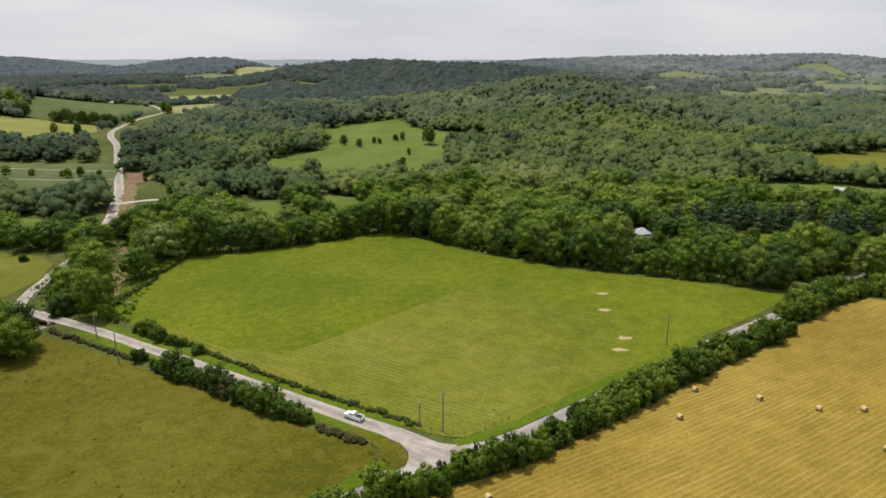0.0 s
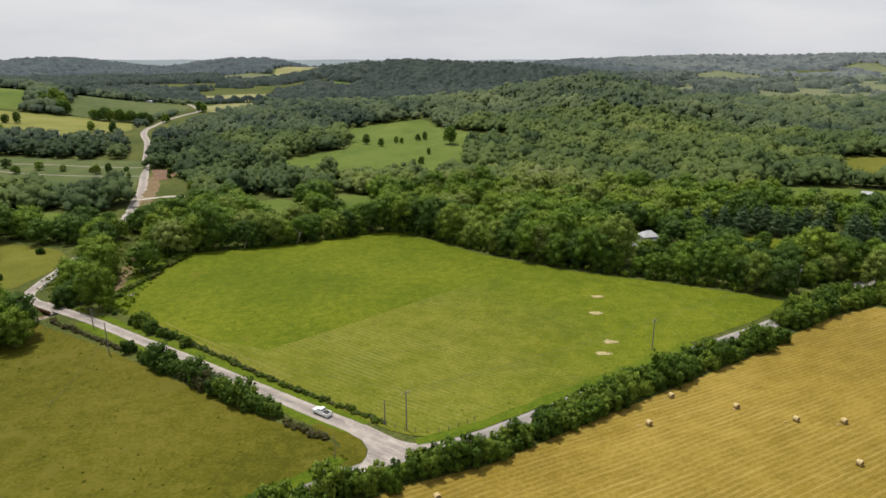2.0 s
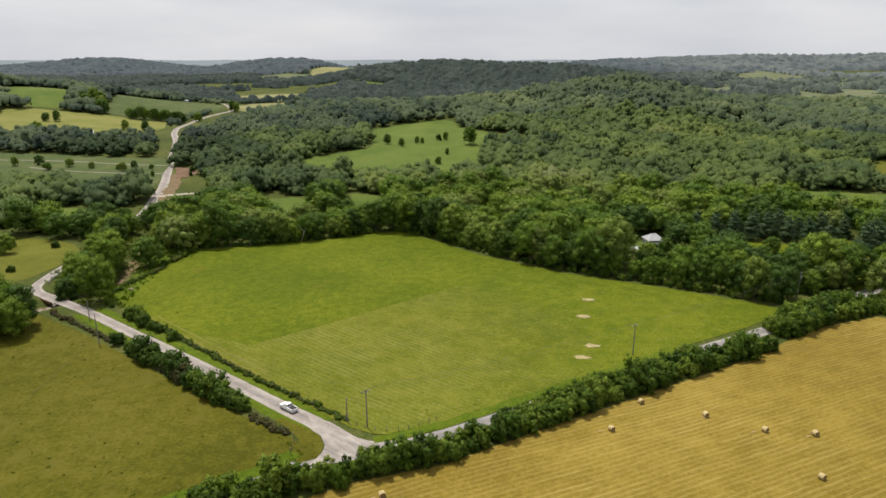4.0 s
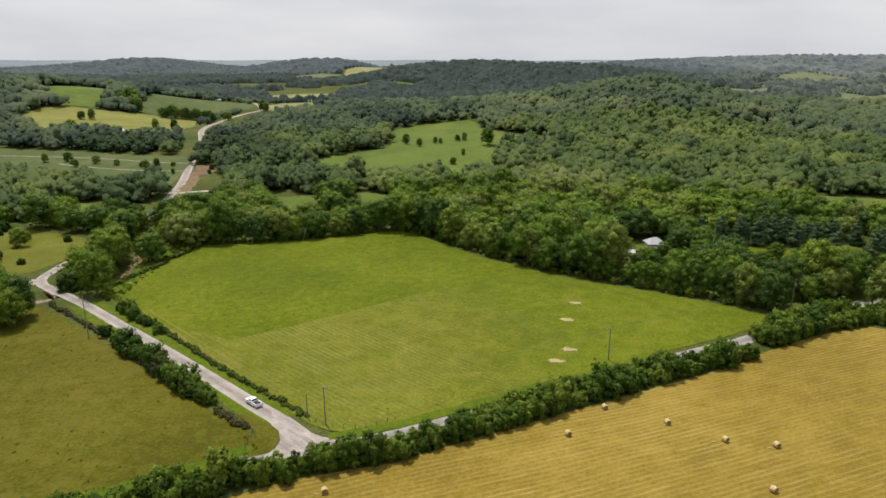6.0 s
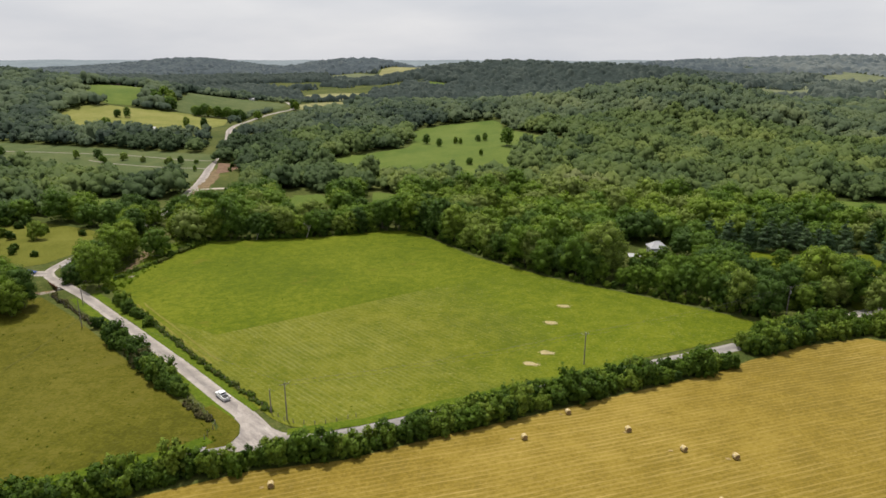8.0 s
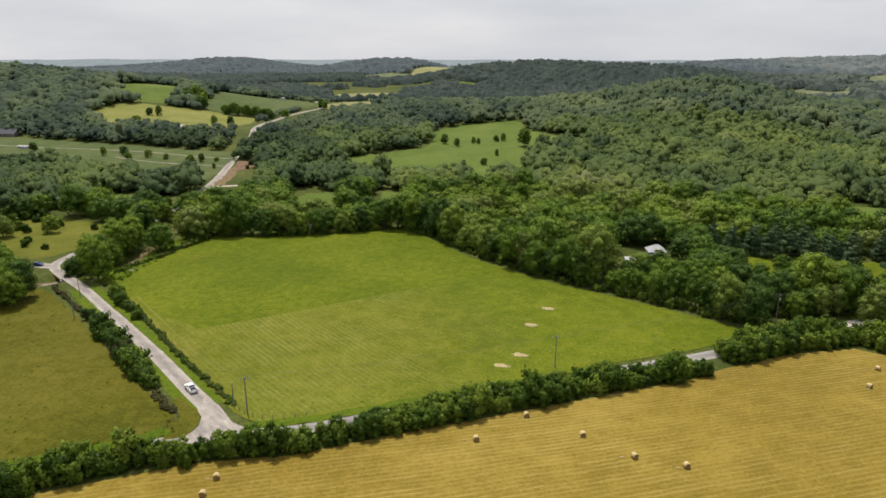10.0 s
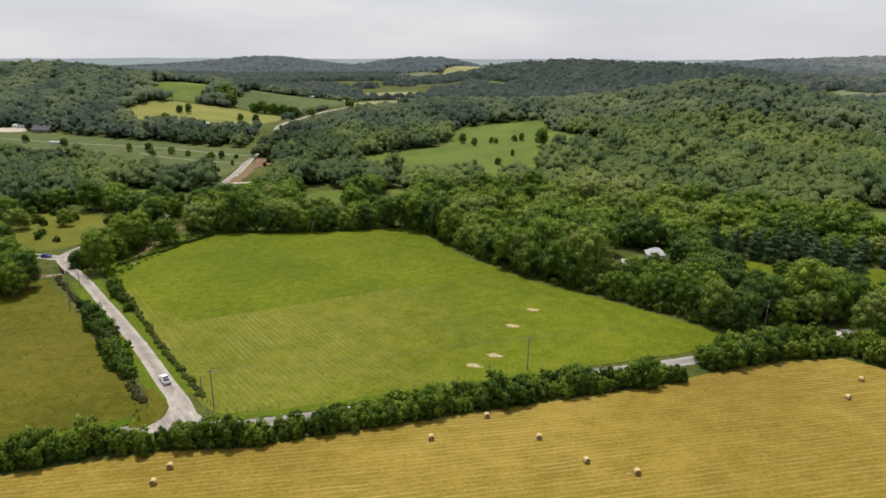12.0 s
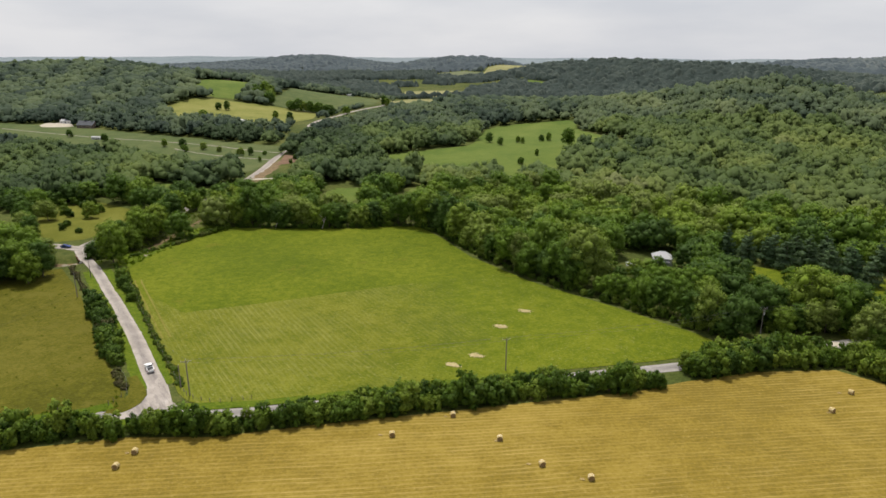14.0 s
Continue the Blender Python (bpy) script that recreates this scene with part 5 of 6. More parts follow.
# ---------------------------------------------------------------- poles, wires, fences
def pole(x, y, turn, height, arm, label):
    top = thing("utility_pole", label, "utility pole", "utility poles", stand(x, y, turn))
    simple("shaft", lambda bm: cylinder(bm, (0, 0, -0.5), (0, 0, height), 0.17, 0.11, 12), M["pole"], top)
    if arm:
        simple("crossarm", lambda bm: box(bm, (0, 0.14, height - 0.45), (2.4, 0.1, 0.13), 0, 0.015), M["pole"], top)
        for side in (-1, 1):
            simple("brace", lambda bm: cylinder(bm, (side * 0.6, 0.14, height - 0.5), (0, 0.12, height - 1.1), 0.02, None, 6), M["steel"], top)
        for u in (-1.1, 0.55, 1.1):
            simple("insulator", lambda bm: cylinder(bm, (u, 0.14, height - 0.4), (u, 0.14, height - 0.2), 0.05, 0.035, 8), M["insulator"], top)
    simple("top_insulator", lambda bm: cylinder(bm, (0, 0, height), (0, 0, height + 0.2), 0.05, 0.035, 8), M["insulator"], top)
    if height > 8:
        simple("transformer", lambda bm: cylinder(bm, (0, -0.36, height - 2.2), (0, -0.36, height - 1.3), 0.22, 0.22, 14), M["steel"], top, "grey transformer can") if arm == 2 else None
    return Vector((x, y, gz(x, y) + height))


P_LEFT = pole(-90, 162.2, -33, 9.5, 0, "tall weathered wooden utility pole beside the lane")
P_ONE = pole(0, 125, 40, 9.6, 1, "weathered wooden utility pole at the road corner")
P_TWO = pole(65.3, 172.6, 38, 9.6, 1, "weathered wooden utility pole in the pasture")
P_THREE = pole(128, 222.5, 38, 9.6, 2, "wooden utility pole with a crossarm by the tree belt")
P_FOUR = pole(190, 268, 38, 9.6, 1, "weathered wooden utility pole by the road")
P_SHORT = pole(-104.5, 178.8, -33, 6.5, 0, "short thin wooden pole beside the lane")
P_STUB = pole(-5.2, 127.2, 40, 6.2, 0, "short thin wooden pole near the corner fence")


def wire(a, b, sag, offset):
    cu = bpy.data.curves.new("power_line", "CURVE")
    cu.dimensions, cu.bevel_depth, cu.bevel_resolution = "3D", 0.013, 1
    sp = cu.splines.new("POLY")
    sp.points.add(24)
    d = (b - a).normalized()
    side = Vector((d.y, -d.x, 0)) * offset
    for i in range(25):
        s = i / 24
        q = a.lerp(b, s) + side + Vector((0, 0, -sag * 4 * s * (1 - s) - (0.2 if offset else -0.15)))
        sp.points[i].co = (*q, 1)
    cu.materials.append(M["wire"])
    tagged(new("power_line", cu), "thin dark overhead power line between poles", "power line", "power lines")


for a, b, arms in ((P_ONE, P_TWO, (-1.1, 0, 1.1)), (P_TWO, P_THREE, (-1.1, 0, 1.1)), (P_THREE, P_FOUR, (-1.1, 0, 1.1)), (P_LEFT, P_ONE, (0,)), (P_STUB, P_ONE, (0,)), (P_LEFT, P_SHORT, (0,))):
    for o in arms:
        wire(a, b, 1.1, o)


def fence(line, gap, label, seed, strand_r=0.005):
    rng = random.Random(seed)
    spots = [(x, y) for x, y, dx, dy in along(line, gap)] + [line[-1]]
    top = thing("fence", label, "fence", "field fences", Matrix.Translation((*spots[0], gz(*spots[0]))))
    off = Vector((*spots[0], gz(*spots[0])))
    tops = []
    for x, y in spots:
        h, q = rng.uniform(1.1, 1.35), Vector((x + rng.uniform(-0.05, 0.05), y, gz(x, y))) - off
        simple("post", lambda bm: cylinder(bm, q + Vector((0, 0, -0.3)), q + Vector((rng.uniform(-0.05, 0.05), 0, h)), 0.085, 0.075, 7), M["pole"], top)
        tops.append(q)
    for h in (0.35, 0.7, 1.05):
        bm = bmesh.new()
        for a, b in zip(tops, tops[1:]):
            cylinder(bm, a + Vector((0, 0, h)), b + Vector((0, 0, h)), strand_r, None, 4)
        part("strand", bm, M["wire"], top)


fence([(-95.5, 187), (-71, 170.6), (-44, 152.1), (-19, 136.1), (-5, 127)], 4.0, "old wooden post and wire fence along the lane", 1)
fence([(-5, 127), (0.5, 124), (8, 124.2), (15, 130)], 2.6, "old weathered post and wire fence round the pasture corner", 2)
fence([(-122, 182.5), (-100, 171), (-86, 163)], 3.5, "old wooden post and wire fence below the lane", 3)
fence([(-28, 128), (-20, 123.6), (-14.5, 119), (-13.5, 113)], 2.6, "old wooden post and wire fence at the corner", 4)


def guard_rail(line, gap):
    """Pale posts with a steel rail on the inside of a bend."""
    spots = [(x, y) for x, y, dx, dy in along(line, gap)] + [line[-1]]
    off = Vector((*spots[0], gz(*spots[0])))
    top = thing("guard_rail", "pale posts with a steel rail along the road bend", "guard rail", "", Matrix.Translation(off))
    feet = [Vector((x, y, gz(x, y))) - off for x, y in spots]
    for q in feet:
        simple("post", lambda bm: box(bm, q + Vector((0, 0, 0.35)), (0.22, 0.22, 1.2), 0, 0.02), M["concrete"], top)
    bm = bmesh.new()
    for a, b in zip(feet, feet[1:]):
        cylinder(bm, a + Vector((0, 0, 0.75)), b + Vector((0, 0, 0.75)), 0.11, None, 6)
    part("rail", bm, M["steel"], top)


guard_rail([(-142.6, 209.4), (-145.9, 218.5), (-148.5, 230), (-149.8, 238)], 2.2)


# ---------------------------------------------------------------- bridge and rocks
def bridge():
    m = stand(-130, 195.4, -27.5)
    m.translation.z = float(base_z(-130, 195.4))
    top = thing("bridge", "low concrete road bridge over the creek", "bridge", "", m)
    simple("deck", lambda bm: box(bm, (0, 0, -0.2), (10, 5.0, 0.46), 0, 0.04), M["concrete"], top)
    for side in (-1, 1):
        simple("girder", lambda bm: box(bm, (0, side * 2.56, -0.32), (10.2, 0.14, 0.72), 0, 0.02), M["rust"], top, "rusty brown steel girder")
        simple("kerb", lambda bm: box(bm, (0, side * 2.36, 0.1), (9.4, 0.2, 0.2), 0, 0.03), M["rust"], top, "low brown bridge kerb")
        simple("abutment", lambda bm: box(bm, (side * 5.3, 0, -1.5), (0.7, 5.4, 2.2), 0, 0.03), M["concrete"], top)


bridge()


def rock(x, y, r, seed):
    rng = np.random.default_rng(seed)
    v, f = ICO2
    v = v * (1 + 0.14 * rng.standard_normal((len(v), 1))) * np.array([r * 1.3, r, r * 0.55])
    ob = new("boulder", mesh_from("boulder", v, f, M["stone"], False))
    ob.matrix_basis = stand(x, y, rng.uniform(0, 360), r * 0.15)
    tagged(ob, "pale tan boulder on the creek bank", "boulder", "creek boulders")


for k in range(16):
    rock(-124 + rs.uniform(-3.5, 3), 204 + rs.uniform(-4, 5), rs.uniform(0.4, 1.1), 300 + k)
for k in range(9):
    rock(-127.5 + rs.uniform(-2.2, 2.2), 187 + rs.uniform(-3.2, 2.2), rs.uniform(0.7, 1.5), 330 + k)
for k in range(7):
    rock(-110 + rs.uniform(-3, 3), 209 + rs.uniform(-3, 3), rs.uniform(0.3, 0.7), 350 + k)


# ---------------------------------------------------------------- vehicles
def wheel(top, x, y, r):
    w = simple("wheel", lambda bm: cylinder(bm, (x, y - 0.12, r), (x, y + 0.12, r), r, None, 18), M["rubber"], top)
    simple("rim", lambda bm: cylinder(bm, (x, y - 0.13, r), (x, y + 0.13, r), r * 0.58, None, 14), M["steel"], w)


def prism(bm, outline, half, taper=None):
    """A body from a side outline of (x, z), half as wide each side; taper: (x, z) corners drawn in at the roof."""
    rows = []
    for side in (-1, 1):
        rows.append([bm.verts.new((x, side * (half if not taper or z < taper[0] else half - taper[1]), z)) for x, z in outline])
    n = len(outline)
    bm.faces.new(rows[0])
    bm.faces.new(rows[1][::-1])
    for i in range(n):
        bm.faces.new((rows[0][i], rows[1][i], rows[1][(i + 1) % n], rows[0][(i + 1) % n]))
    bmesh.ops.recalc_face_normals(bm, faces=bm.faces[:])
    bmesh.ops.bevel(bm, geom=bm.edges[:], offset=0.04, segments=2, profile=0.6, affect="EDGES")


def pickup(x, y, turn):
    top = thing("pickup_truck", "white pickup truck with an open dark bed on the lane", "truck", "", stand(x, y, turn, 0.18) @ Matrix.Scale(0.9, 4))
    simple("body", lambda bm: prism(bm, [(-2.8, 0.45), (2.75, 0.45), (2.8, 0.9), (2.65, 1.12), (1.2, 1.2), (-0.55, 1.2), (-2.8, 1.2)], 1.0), M["white_paint"], top)
    simple("cab", lambda bm: prism(bm, [(-0.55, 1.18), (1.35, 1.18), (0.75, 1.82), (-0.4, 1.86)], 0.95, (1.5, 0.17)), M["white_paint"], top)
    simple("bed_liner", lambda bm: box(bm, (-1.68, 0, 1.0), (2.05, 1.62, 0.42)), M["bed"], top, "dark open truck bed")
    for side in (-1, 1):
        simple("bed_rail", lambda bm: box(bm, (-1.68, side * 0.91, 1.24), (2.2, 0.14, 0.1), 0, 0.02), M["white_paint"], top)
        simple("side_window", lambda bm: box(bm, (0.3, side * 0.87, 1.5), (1.15, 0.05, 0.4), 0, 0.01), M["glass"], top)
        simple("mirror", lambda bm: box(bm, (1.0, side * 1.1, 1.3), (0.12, 0.2, 0.22), 0, 0.03), M["bed"], top)
        simple("headlight", lambda bm: box(bm, (2.74, side * 0.78, 0.92), (0.12, 0.34, 0.2), 0, 0.02), M["clear_lamp"], top)
        simple("tail_light", lambda bm: box(bm, (-2.8, side * 0.9, 0.98), (0.06, 0.16, 0.36), 0, 0.01), M["red_lamp"], top)
        for u in (-1.85, 1.8):
            wheel(top, u, side * 0.88, 0.4)
    simple("tailgate", lambda bm: box(bm, (-2.78, 0, 1.0), (0.1, 1.6, 0.5), 0, 0.02), M["white_paint"], top)
    windscreen = bmesh.new()
    box(windscreen, (0, 0, 0), (0.04, 1.5, 0.74), 0, 0.01)
    bmesh.ops.transform(windscreen, matrix=Matrix.Translation((1.09, 0, 1.5)) @ Matrix.Rotation(radians(-43), 4, "Y"), verts=windscreen.verts[:])
    part("windscreen", windscreen, M["glass"], top)
    simple("rear_window", lambda bm: box(bm, (-0.5, 0, 1.55), (0.06, 1.4, 0.36), 0, 0.01), M["glass"], top)
    simple("bumper", lambda bm: box(bm, (-2.9, 0, 0.6), (0.18, 1.9, 0.2), 0, 0.03), M["steel"], top)
    simple("bumper", lambda bm: box(bm, (2.85, 0, 0.6), (0.18, 1.9, 0.22), 0, 0.03), M["steel"], top)


def car(x, y, turn):
    top = thing("car", "dark blue car waiting by the bridge", "car", "", stand(x, y, turn, 0.18))
    simple("body", lambda bm: prism(bm, [(-2.2, 0.35), (2.15, 0.35), (2.2, 0.7), (1.9, 0.88), (1.0, 0.95), (-1.5, 0.98), (-2.2, 0.92)], 0.9), M["blue_paint"], top)
    simple("cabin", lambda bm: prism(bm, [(-1.75, 0.95), (1.0, 0.95), (0.3, 1.42), (-1.1, 1.45)], 0.84, (1.2, 0.16)), M["blue_paint"], top)
    for side in (-1, 1):
        simple("side_window", lambda bm: box(bm, (-0.35, side * 0.78, 1.17), (1.5, 0.05, 0.3), 0, 0.01), M["glass"], top)
        simple("headlight", lambda bm: box(bm, (2.12, side * 0.65, 0.68), (0.1, 0.3, 0.14), 0, 0.02), M["clear_lamp"], top)
        simple("tail_light", lambda bm: box(bm, (-2.19, side * 0.68, 0.78), (0.06, 0.3, 0.14), 0, 0.02), M["red_lamp"], top)
        for u in (-1.35, 1.35):
            wheel(top, u, side * 0.8, 0.32)
    for at, tilt in ((0.66, -48), (-1.45, 40)):
        glass = bmesh.new()
        box(glass, (0, 0, 0), (0.03, 1.35, 0.6), 0, 0.01)
        bmesh.ops.transform(glass, matrix=Matrix.Translation((at, 0, 1.2)) @ Matrix.Rotation(radians(tilt), 4, "Y"), verts=glass.verts[:])
        part("windscreen", glass, M["glass"], top)


pickup(-20.5, 131.2, 147)
car(-149.5, 201.5, 15)


# ---------------------------------------------------------------- houses
def house(x, y, turn, w, d, h, rise, wall, roof, label, bays=3, chimney=True, group="far houses"):
    top = thing("house", label, "house", group, stand(x, y, turn, -0.1))
    bm = bmesh.new()
    a = [bm.verts.new(p) for p in ((-w / 2, -d / 2, 0), (w / 2, -d / 2, 0), (w / 2, d / 2, 0), (-w / 2, d / 2, 0))]
    b = [bm.verts.new(p) for p in ((-w / 2, -d / 2, h), (w / 2, -d / 2, h), (w / 2, d / 2, h), (-w / 2, d / 2, h))]
    g = [bm.verts.new((-w / 2, 0, h + rise)), bm.verts.new((w / 2, 0, h + rise))]
    for f in ((a[0], a[1], b[1], b[0]), (a[2], a[3], b[3], b[2]), (a[1], a[2], b[2], g[1], b[1]), (a[3], a[0], b[0], g[0], b[3]), (b[0], b[1], g[1], g[0]), (b[2], b[3], g[0], g[1]), a[::-1]):
        bm.faces.new(f)
    part("wall", bm, M[wall], top)
    slope = math.hypot(d / 2, rise)
    for side in (-1, 1):
        bm = bmesh.new()
        box(bm, (0, 0, 0), (w + 0.9, slope + 0.5, 0.14))
        bmesh.ops.transform(bm, matrix=Matrix.Translation((0, side * (d / 4 + 0.14), h + rise / 2 + 0.02)) @ Matrix.Rotation(-side * math.atan2(rise, d / 2), 4, "X"), verts=bm.verts[:])
        part("roof", bm, M[roof], top)
    simple("ridge_cap", lambda bm: box(bm, (0, 0, h + rise + 0.12), (w + 0.9, 0.35, 0.1), 0, 0.02), M[roof], top)
    for side in (-1, 1):
        for k in range(bays):
            u = -w / 2 + w * (k + 0.5) / bays
            if side < 0 and k == bays // 2:
                simple("door", lambda bm: box(bm, (u, side * (d / 2 + 0.03), 1.05), (1.0, 0.1, 2.1), 0, 0.02), M["slate"], top)
                continue
            win = simple("window", lambda bm: box(bm, (u, side * (d / 2 + 0.02), h * 0.55), (1.3, 0.1, 1.4), 0, 0.02), M["siding"], top)
            simple("pane", lambda bm: box(bm, (u, side * (d / 2 + 0.06), h * 0.55), (1.1, 0.06, 1.2)), M["glass"], win)
    for side in (-1, 1):
        win = simple("window", lambda bm: box(bm, (side * (w / 2 + 0.02), 0, h * 0.6), (0.1, 1.8, 1.4), 0, 0.02), M["siding"], top)
        simple("pane", lambda bm: box(bm, (side * (w / 2 + 0.06), 0, h * 0.6), (0.06, 1.6, 1.2)), M["glass"], win)
    if chimney:
        simple("chimney", lambda bm: box(bm, (w * 0.3, d * 0.12, h + rise * 0.9), (0.8, 0.8, 2.0), 0, 0.03), M["brick"], top)


def farmhouse(x, y, turn):
    """A small white house under a hipped metal roof, with a porch along its front."""
    top = thing("house", "white house with a pale hipped metal roof among trees", "house", "", stand(x, y, turn, -0.1))
    w, d, h, rise = 7.0, 6.4, 3.2, 2.5
    simple("wall", lambda bm: box(bm, (0, 0, h / 2), (w, d, h), 0, 0.02), M["siding"], top)
    bm = bmesh.new()
    eave = [bm.verts.new((sx * (w / 2 + 0.5), sy * (d / 2 + 0.5), h)) for sx, sy in ((-1, -1), (1, -1), (1, 1), (-1, 1))]
    drip = [bm.verts.new(v.co + Vector((0, 0, 0.16))) for v in eave]
    ridge = [bm.verts.new((-1.1, 0, h + rise)), bm.verts.new((1.1, 0, h + rise))]
    for f in ((drip[0], drip[1], ridge[1], ridge[0]), (drip[1], drip[2], ridge[1]), (drip[2], drip[3], ridge[0], ridge[1]), (drip[3], drip[0], ridge[0]), eave[::-1]):
        bm.faces.new(f)
    for i in range(4):
        bm.faces.new((eave[i], eave[(i + 1) % 4], drip[(i + 1) % 4], drip[i]))
    part("roof", bm, M["metal_roof"], top, "pale hipped metal roof")
    simple("ridge_cap", lambda bm: box(bm, (0, 0, h + rise + 0.03), (2.4, 0.3, 0.1), 0, 0.02), M["metal_roof"], top)
    bm = bmesh.new()
    box(bm, (0, 0, 0), (w * 0.8, 2.4, 0.12))
    bmesh.ops.transform(bm, matrix=Matrix.Translation((-0.4, -d / 2 - 1.1, h - 0.75)) @ Matrix.Rotation(radians(12), 4, "X"), verts=bm.verts[:])
    part("porch_roof", bm, M["slate"], top, "grey porch roof")
    simple("porch_floor", lambda bm: box(bm, (-0.4, -d / 2 - 1.1, 0.22), (w * 0.8, 2.2, 0.2), 0, 0.02), M["concrete"], top)
    for u in (-2.9, -1.2, 0.5, 2.2):
        simple("porch_post", lambda bm: box(bm, (u, -d / 2 - 2.1, 1.35), (0.14, 0.14, 2.2), 0, 0.01), M["siding"], top)
    simple("door", lambda bm: box(bm, (-0.4, -d / 2 - 0.03, 1.35), (1.0, 0.1, 2.1), 0, 0.02), M["slate"], top)
    for u in (-2.4, 1.9):
        win = simple("window", lambda bm: box(bm, (u, -d / 2 - 0.02, 1.8), (1.2, 0.1, 1.4), 0, 0.02), M["siding"], top)
        simple("pane", lambda bm: box(bm, (u, -d / 2 - 0.06, 1.8), (1.0, 0.06, 1.2)), M["glass"], win)
    for side in (-1, 1):
        for v in (-1.6, 1.6):
            win = simple("window", lambda bm: box(bm, (side * (w / 2 + 0.02), v, 1.8), (0.1, 1.2, 1.4), 0, 0.02), M["siding"], top)
            simple("pane", lambda bm: box(bm, (side * (w / 2 + 0.06), v, 1.8), (0.06, 1.0, 1.2)), M["glass"], win)


farmhouse(92.3, 290.5, 14)


def carport(x, y, turn):
    """A low pale roof on four posts."""
    top = thing("carport", "low pale metal carport on the lawn beside the house", "carport", "", stand(x, y, turn, -0.1))
    bm = bmesh.new()
    box(bm, (0, 0, 2.42), (5.0, 2.3, 0.1))
    bmesh.ops.transform(bm, matrix=Matrix.Translation((0, -1.1, 0)) @ Matrix.Rotation(radians(5), 4, "X"), verts=bm.verts[:])
    box(bm, (0, 1.12, 2.42), (5.0, 2.3, 0.1))
    part("roof", bm, M["metal_roof"], top, "flat pale metal roof")
    for u in (-2.3, 2.3):
        for v in (-2.0, 2.1):
            simple("post", lambda bm: box(bm, (u, v, 1.15), (0.1, 0.1, 2.5), 0, 0.01), M["steel"], top)
        simple("beam", lambda bm: box(bm, (u, 0, 2.3), (0.08, 4.2, 0.14), 0, 0.01), M["steel"], top)


carport(82.3, 278.2, 8)

house(241, 382, -25, 9, 6, 2.6, 1.5, "siding", "metal_roof", "low white house beyond the eastern glade", 3, False)
house(-513, 495, 12, 19, 10, 3.2, 4.0, "brick", "slate", "dark-roofed brick house beside the valley drive", 5)
house(-566, 511, 8, 15, 7, 2.8, 1.4, "siding", "metal_roof", "low white shed beside the valley drive", 3, False)
house(-438, 446, 8, 10, 3.6, 2.3, 0.6, "siding", "metal_roof", "long white trailer home by the trees", 4, False)
house(-383, 581, 25, 10, 7, 3.0, 2.0, "siding", "metal_roof", "white farmhouse at the yellow meadow", 3, False)
house(-344, 330, 10, 12, 8, 3.0, 1.8, "brick", "brick", "low brown-roofed house deep in the trees", 3, False)
house(-640, 846, 20, 14, 8, 3.4, 2.4, "brick", "slate", "brown house on the upper slope", 3)
house(-615, 862, 20, 6, 6, 5.0, 2.0, "siding", "slate", "tall white shed on the upper slope", 1, False)
house(-486, 968, 10, 12, 6, 2.4, 1.2, "siding", "metal_roof", "white farm shed by the far road", 3, False)
house(-512, 975, 6, 10, 6, 2.4, 1.2, "siding", "metal_roof", "white farm shed by the far road", 3, False)

# ---------------------------------------------------------------- lone trees in the meadows
for x, y, s in [(-489, 662, 0.75), (-480, 668, 0.8), (-382, 640, 0.75), (-439, 584, 0.8), (-352, 628, 0.85), (-410, 560, 0.8),
                (-86, 563, 0.62), (-71, 550, 0.5), (-60, 565, 0.45), (-55, 562, 0.4), (-42, 575, 0.4), (-36, 577, 0.5), (-12, 548, 0.95), (-27, 511, 0.35), (-30, 480, 0.45),
                (-520, 770, 1.2), (-508, 762, 1.35), (-496, 772, 1.3), (-512, 782, 1.3), (-488, 760, 1.1), (-478, 752, 1.0), (-502, 782, 1.3), (-492, 764, 1.1), (-410, 760, 0.9), (-398, 764, 0.9), (-386, 760, 0.85), (-422, 766, 0.8),
                (-440, 748, 1.0), (-432, 751, 1.1), (-426, 754, 0.9), (-416, 756, 1.1), (-404, 758, 1.0), (-392, 758, 1.1), (-446, 752, 0.8), (-376, 748, 0.8), (-368, 770, 0.9), (-375, 885, 1.0), (-366, 878, 0.9)]:
    set_one(OAKS, x, y, s, label="rounded dark green tree standing in a meadow", group="meadow trees")
for x, y, s in [(238.5, 372.5, 0.42), (233.5, 376.5, 0.38), (244, 373, 0.3)]:
    set_one(OAKS, x, y, s, label="young green tree in front of a low house", group="glade trees")
for x, y, s in [(-256, 436, 0.42), (-250, 441, 0.5), (-262, 440, 0.36), (-284, 441, 0.4), (-303, 443, 0.45), (-312, 431, 0.5), (-225, 422, 0.3), (-330, 446, 0.5), (-345, 440, 0.45), (-420, 440, 0.6), (-476, 446, 0.5), (-240, 446, 0.3)]:
    set_one(OAKS, x, y, s, label="small round tree on the valley lawn", group="lawn trees")


# bleached snags at the wood edge
def snag(x, y, seed):
    rng = random.Random(seed)
    top = thing("dead_tree", "bleached bare dead tree at the wood edge", "dead tree", "dead trees", stand(x, y, rng.uniform(0, 360)))
    simple("trunk", lambda bm: limb(bm, (0, 0, -0.3), (2.6, 0.8, 6.5), 0.17, 0.05), M["dead"], top)
    for k in range(5):
        z = rng.uniform(2.0, 5.5)
        u = z / 6.5 * 2.6
        simple("branch", lambda bm: limb(bm, (u, 0.1, z), (u + rng.uniform(-2.2, 2.2), rng.uniform(-1.6, 1.6), z + rng.uniform(0.8, 2.6)), 0.1, 0.03, 5), M["dead"], top)


snag(-90, 270.5, 1)
snag(-69, 280.5, 2)


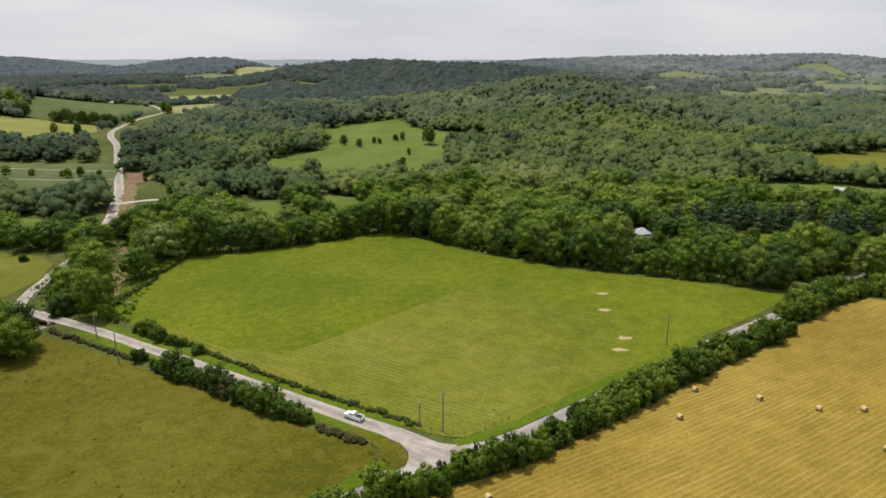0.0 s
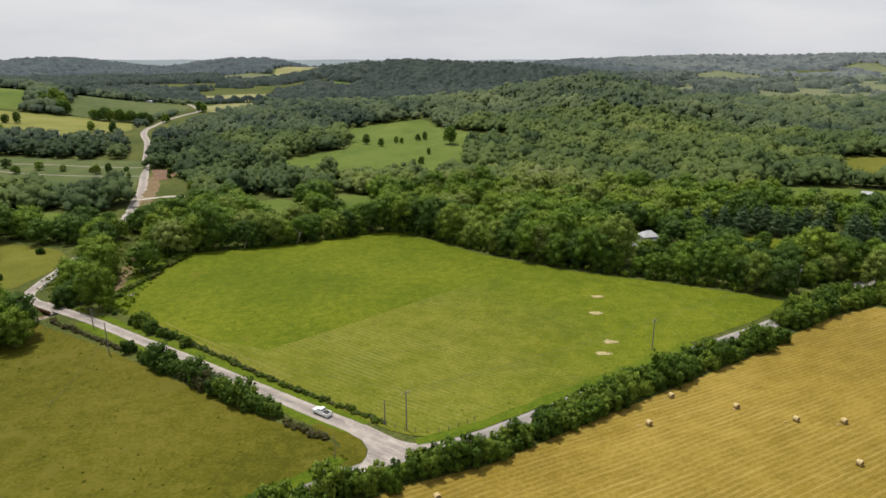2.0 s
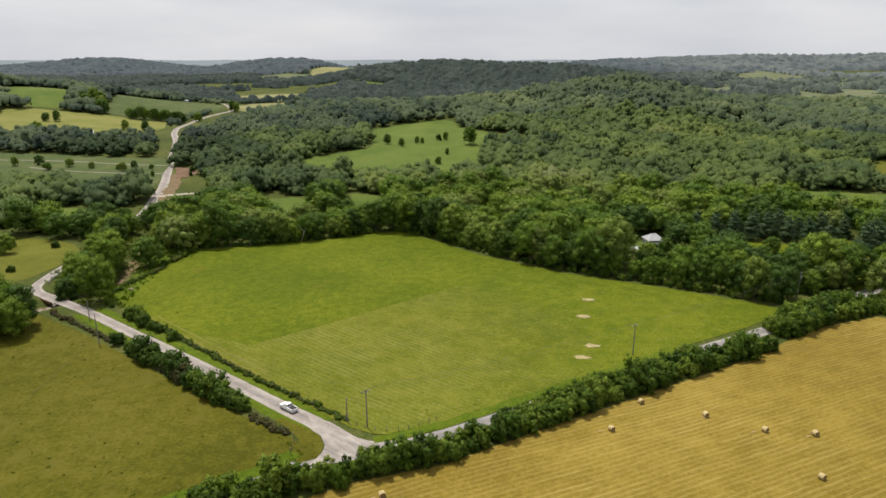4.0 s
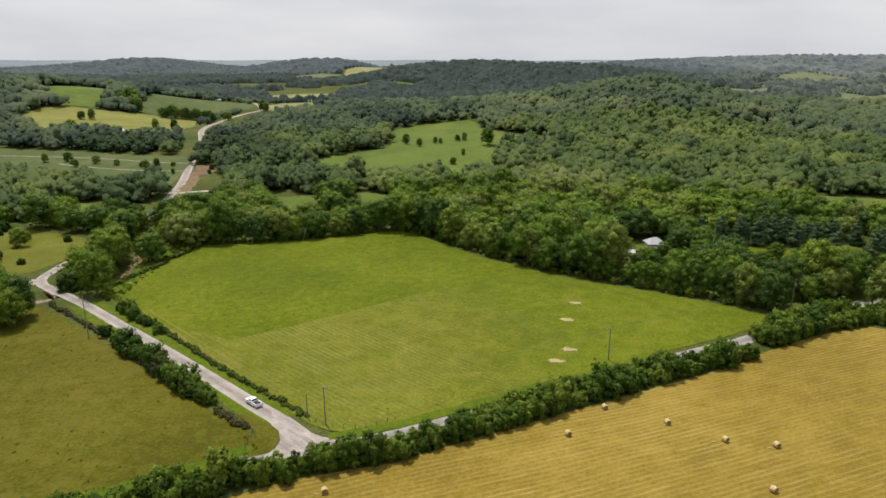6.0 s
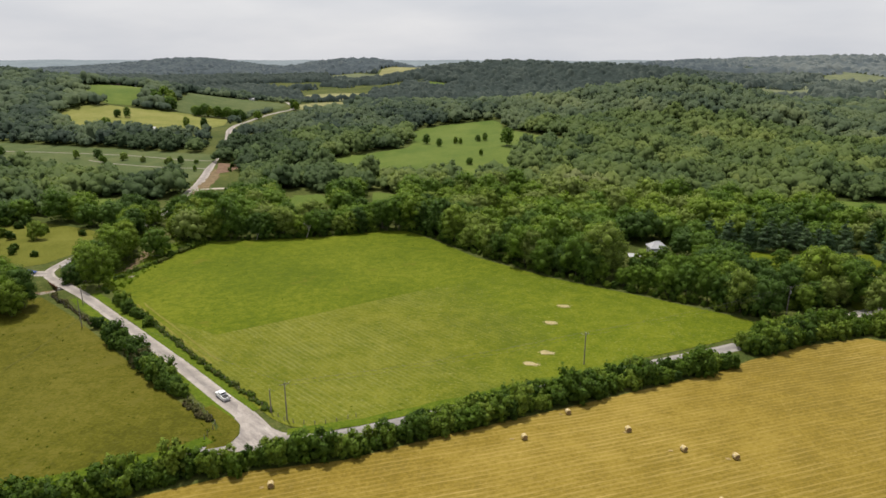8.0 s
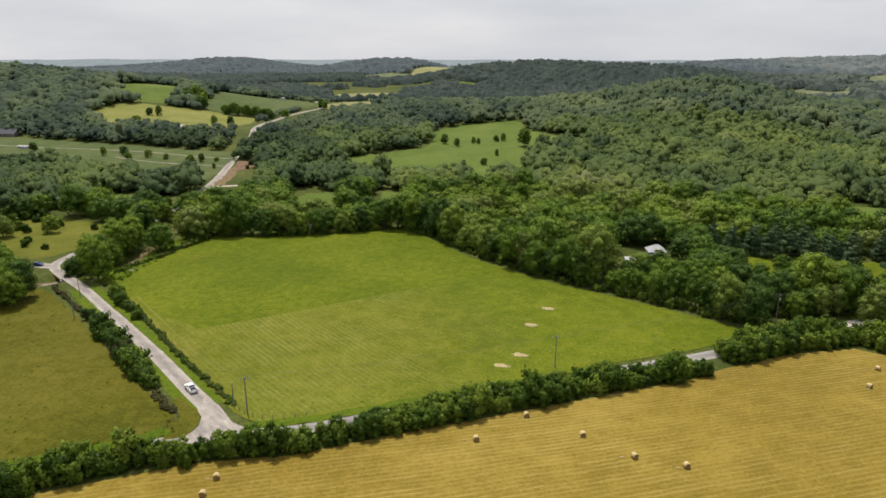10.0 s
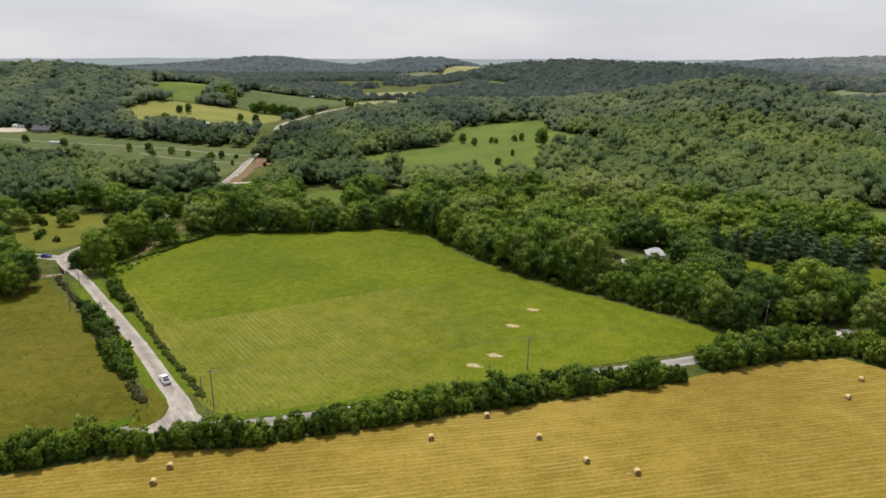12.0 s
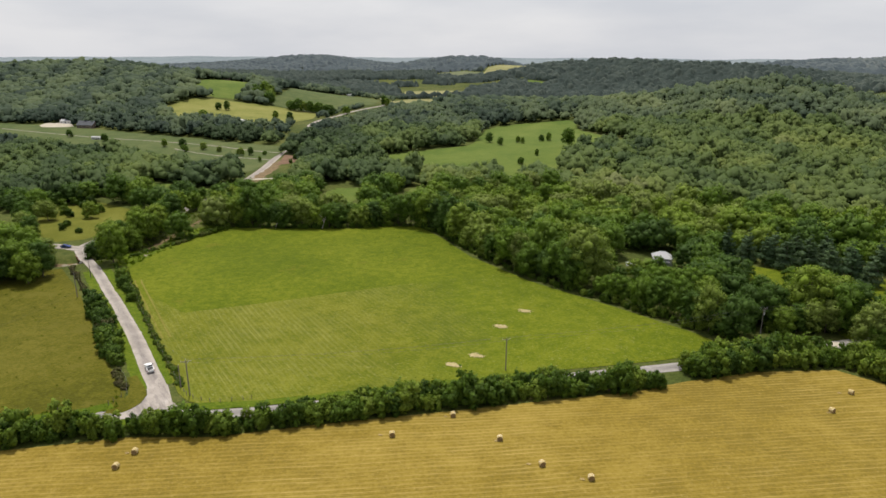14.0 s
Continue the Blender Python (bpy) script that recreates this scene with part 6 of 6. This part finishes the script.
# ---------------------------------------------------------------- weeds and tall grass
def tufts(name, label, outline, number, size, material, seed, avoid=None):
    rng = np.random.default_rng(seed)
    xs, ys = [p[0] for p in outline], [p[1] for p in outline]
    x, y = rng.uniform(min(xs), max(xs), number * 3), rng.uniform(min(ys), max(ys), number * 3)
    drift = np.sin(x * 0.11 + 1) * np.sin(y * 0.13) + 0.6 * np.sin(x * 0.31 + y * 0.27) + rng.normal(0, 0.6, len(x))
    ok = inside(x, y, outline) & (drift > 0.1)
    if avoid:
        ok &= ~inside(x, y, avoid)
    x, y = x[ok][:number], y[ok][:number]
    n, k = len(x), 7
    z = ground_z(x, y)
    s = size * rng.uniform(0.4, 1.4, n)
    a = rng.uniform(0, 6.28, (n, k))
    r = s[:, None] * rng.uniform(0.1, 0.7, (n, k))
    h = s[:, None] * rng.uniform(0.5, 1.0, (n, k))
    cx, cy = x[:, None] + r * np.cos(a), y[:, None] + r * np.sin(a)
    w = s[:, None] * 0.3
    b = rng.uniform(0, 6.28, (n, k))
    v = np.stack([np.stack([cx - w * np.cos(b), cy - w * np.sin(b), z[:, None] + 0.02 * h], -1), np.stack([cx + w * np.cos(b), cy + w * np.sin(b), z[:, None] + 0.02 * h], -1),
                  np.stack([cx + r * np.cos(a) * 0.6, cy + r * np.sin(a) * 0.6, z[:, None] + h], -1)], 2).reshape(-1, 3)
    f = np.arange(len(v)).reshape(-1, 3)
    tagged(new(name, mesh_from(name, v, f, material, True, np.repeat(rng.random(n), k))), label, "grass", kind="stuff")


M["lush_weed"] = leaf_material("lush_grass", [(0.0, (0.08, 0.125, 0.006)), (1.0, (0.13, 0.165, 0.015))], False)
M["weed"] = leaf_material("weedy_grass", [(0.0, (0.07, 0.10, 0.006)), (0.6, (0.10, 0.135, 0.008)), (1.0, (0.17, 0.17, 0.03))], False)
tufts("weed_tufts", "scattered weed tufts in the uncut pasture", FIELD, 600, 0.34, M["weed"], 1, MOWN)
tufts("grass_tufts", "sparse grass tufts in the mown pasture", MOWN, 200, 0.3, M["weed"], 2)
tufts("grass_tufts", "scattered coarse tufts in the grazed pasture", LEFT, 500, 0.38, M["weed"], 3)
VERGE = [(6, 125), (24, 135), (56, 160), (80, 177.5), (106, 196), (108, 200), (82, 184), (54, 165), (20, 141), (4, 130)]
tufts("verge_grass", "tall uncut grass along the road", VERGE, 900, 0.34, M["lush_weed"], 4)
BANK = [(-153, 240), (-148, 206), (-134, 200), (-112, 189), (-100, 190), (-106, 213), (-112, 240), (-106, 264), (-124, 262), (-140, 290), (-158, 310)]
tufts("bank_brush", "rank weeds and brush along the creek bank", BANK, 1300, 0.8, M["lush_weed"], 5)
tufts("corner_grass", "rank grass at the junction corner", [(-14, 119), (-10.5, 117), (-10.5, 112), (-13, 108), (-26, 98), (-40, 86), (-44, 89), (-22, 106)], 500, 0.4, M["lush_weed"], 6)
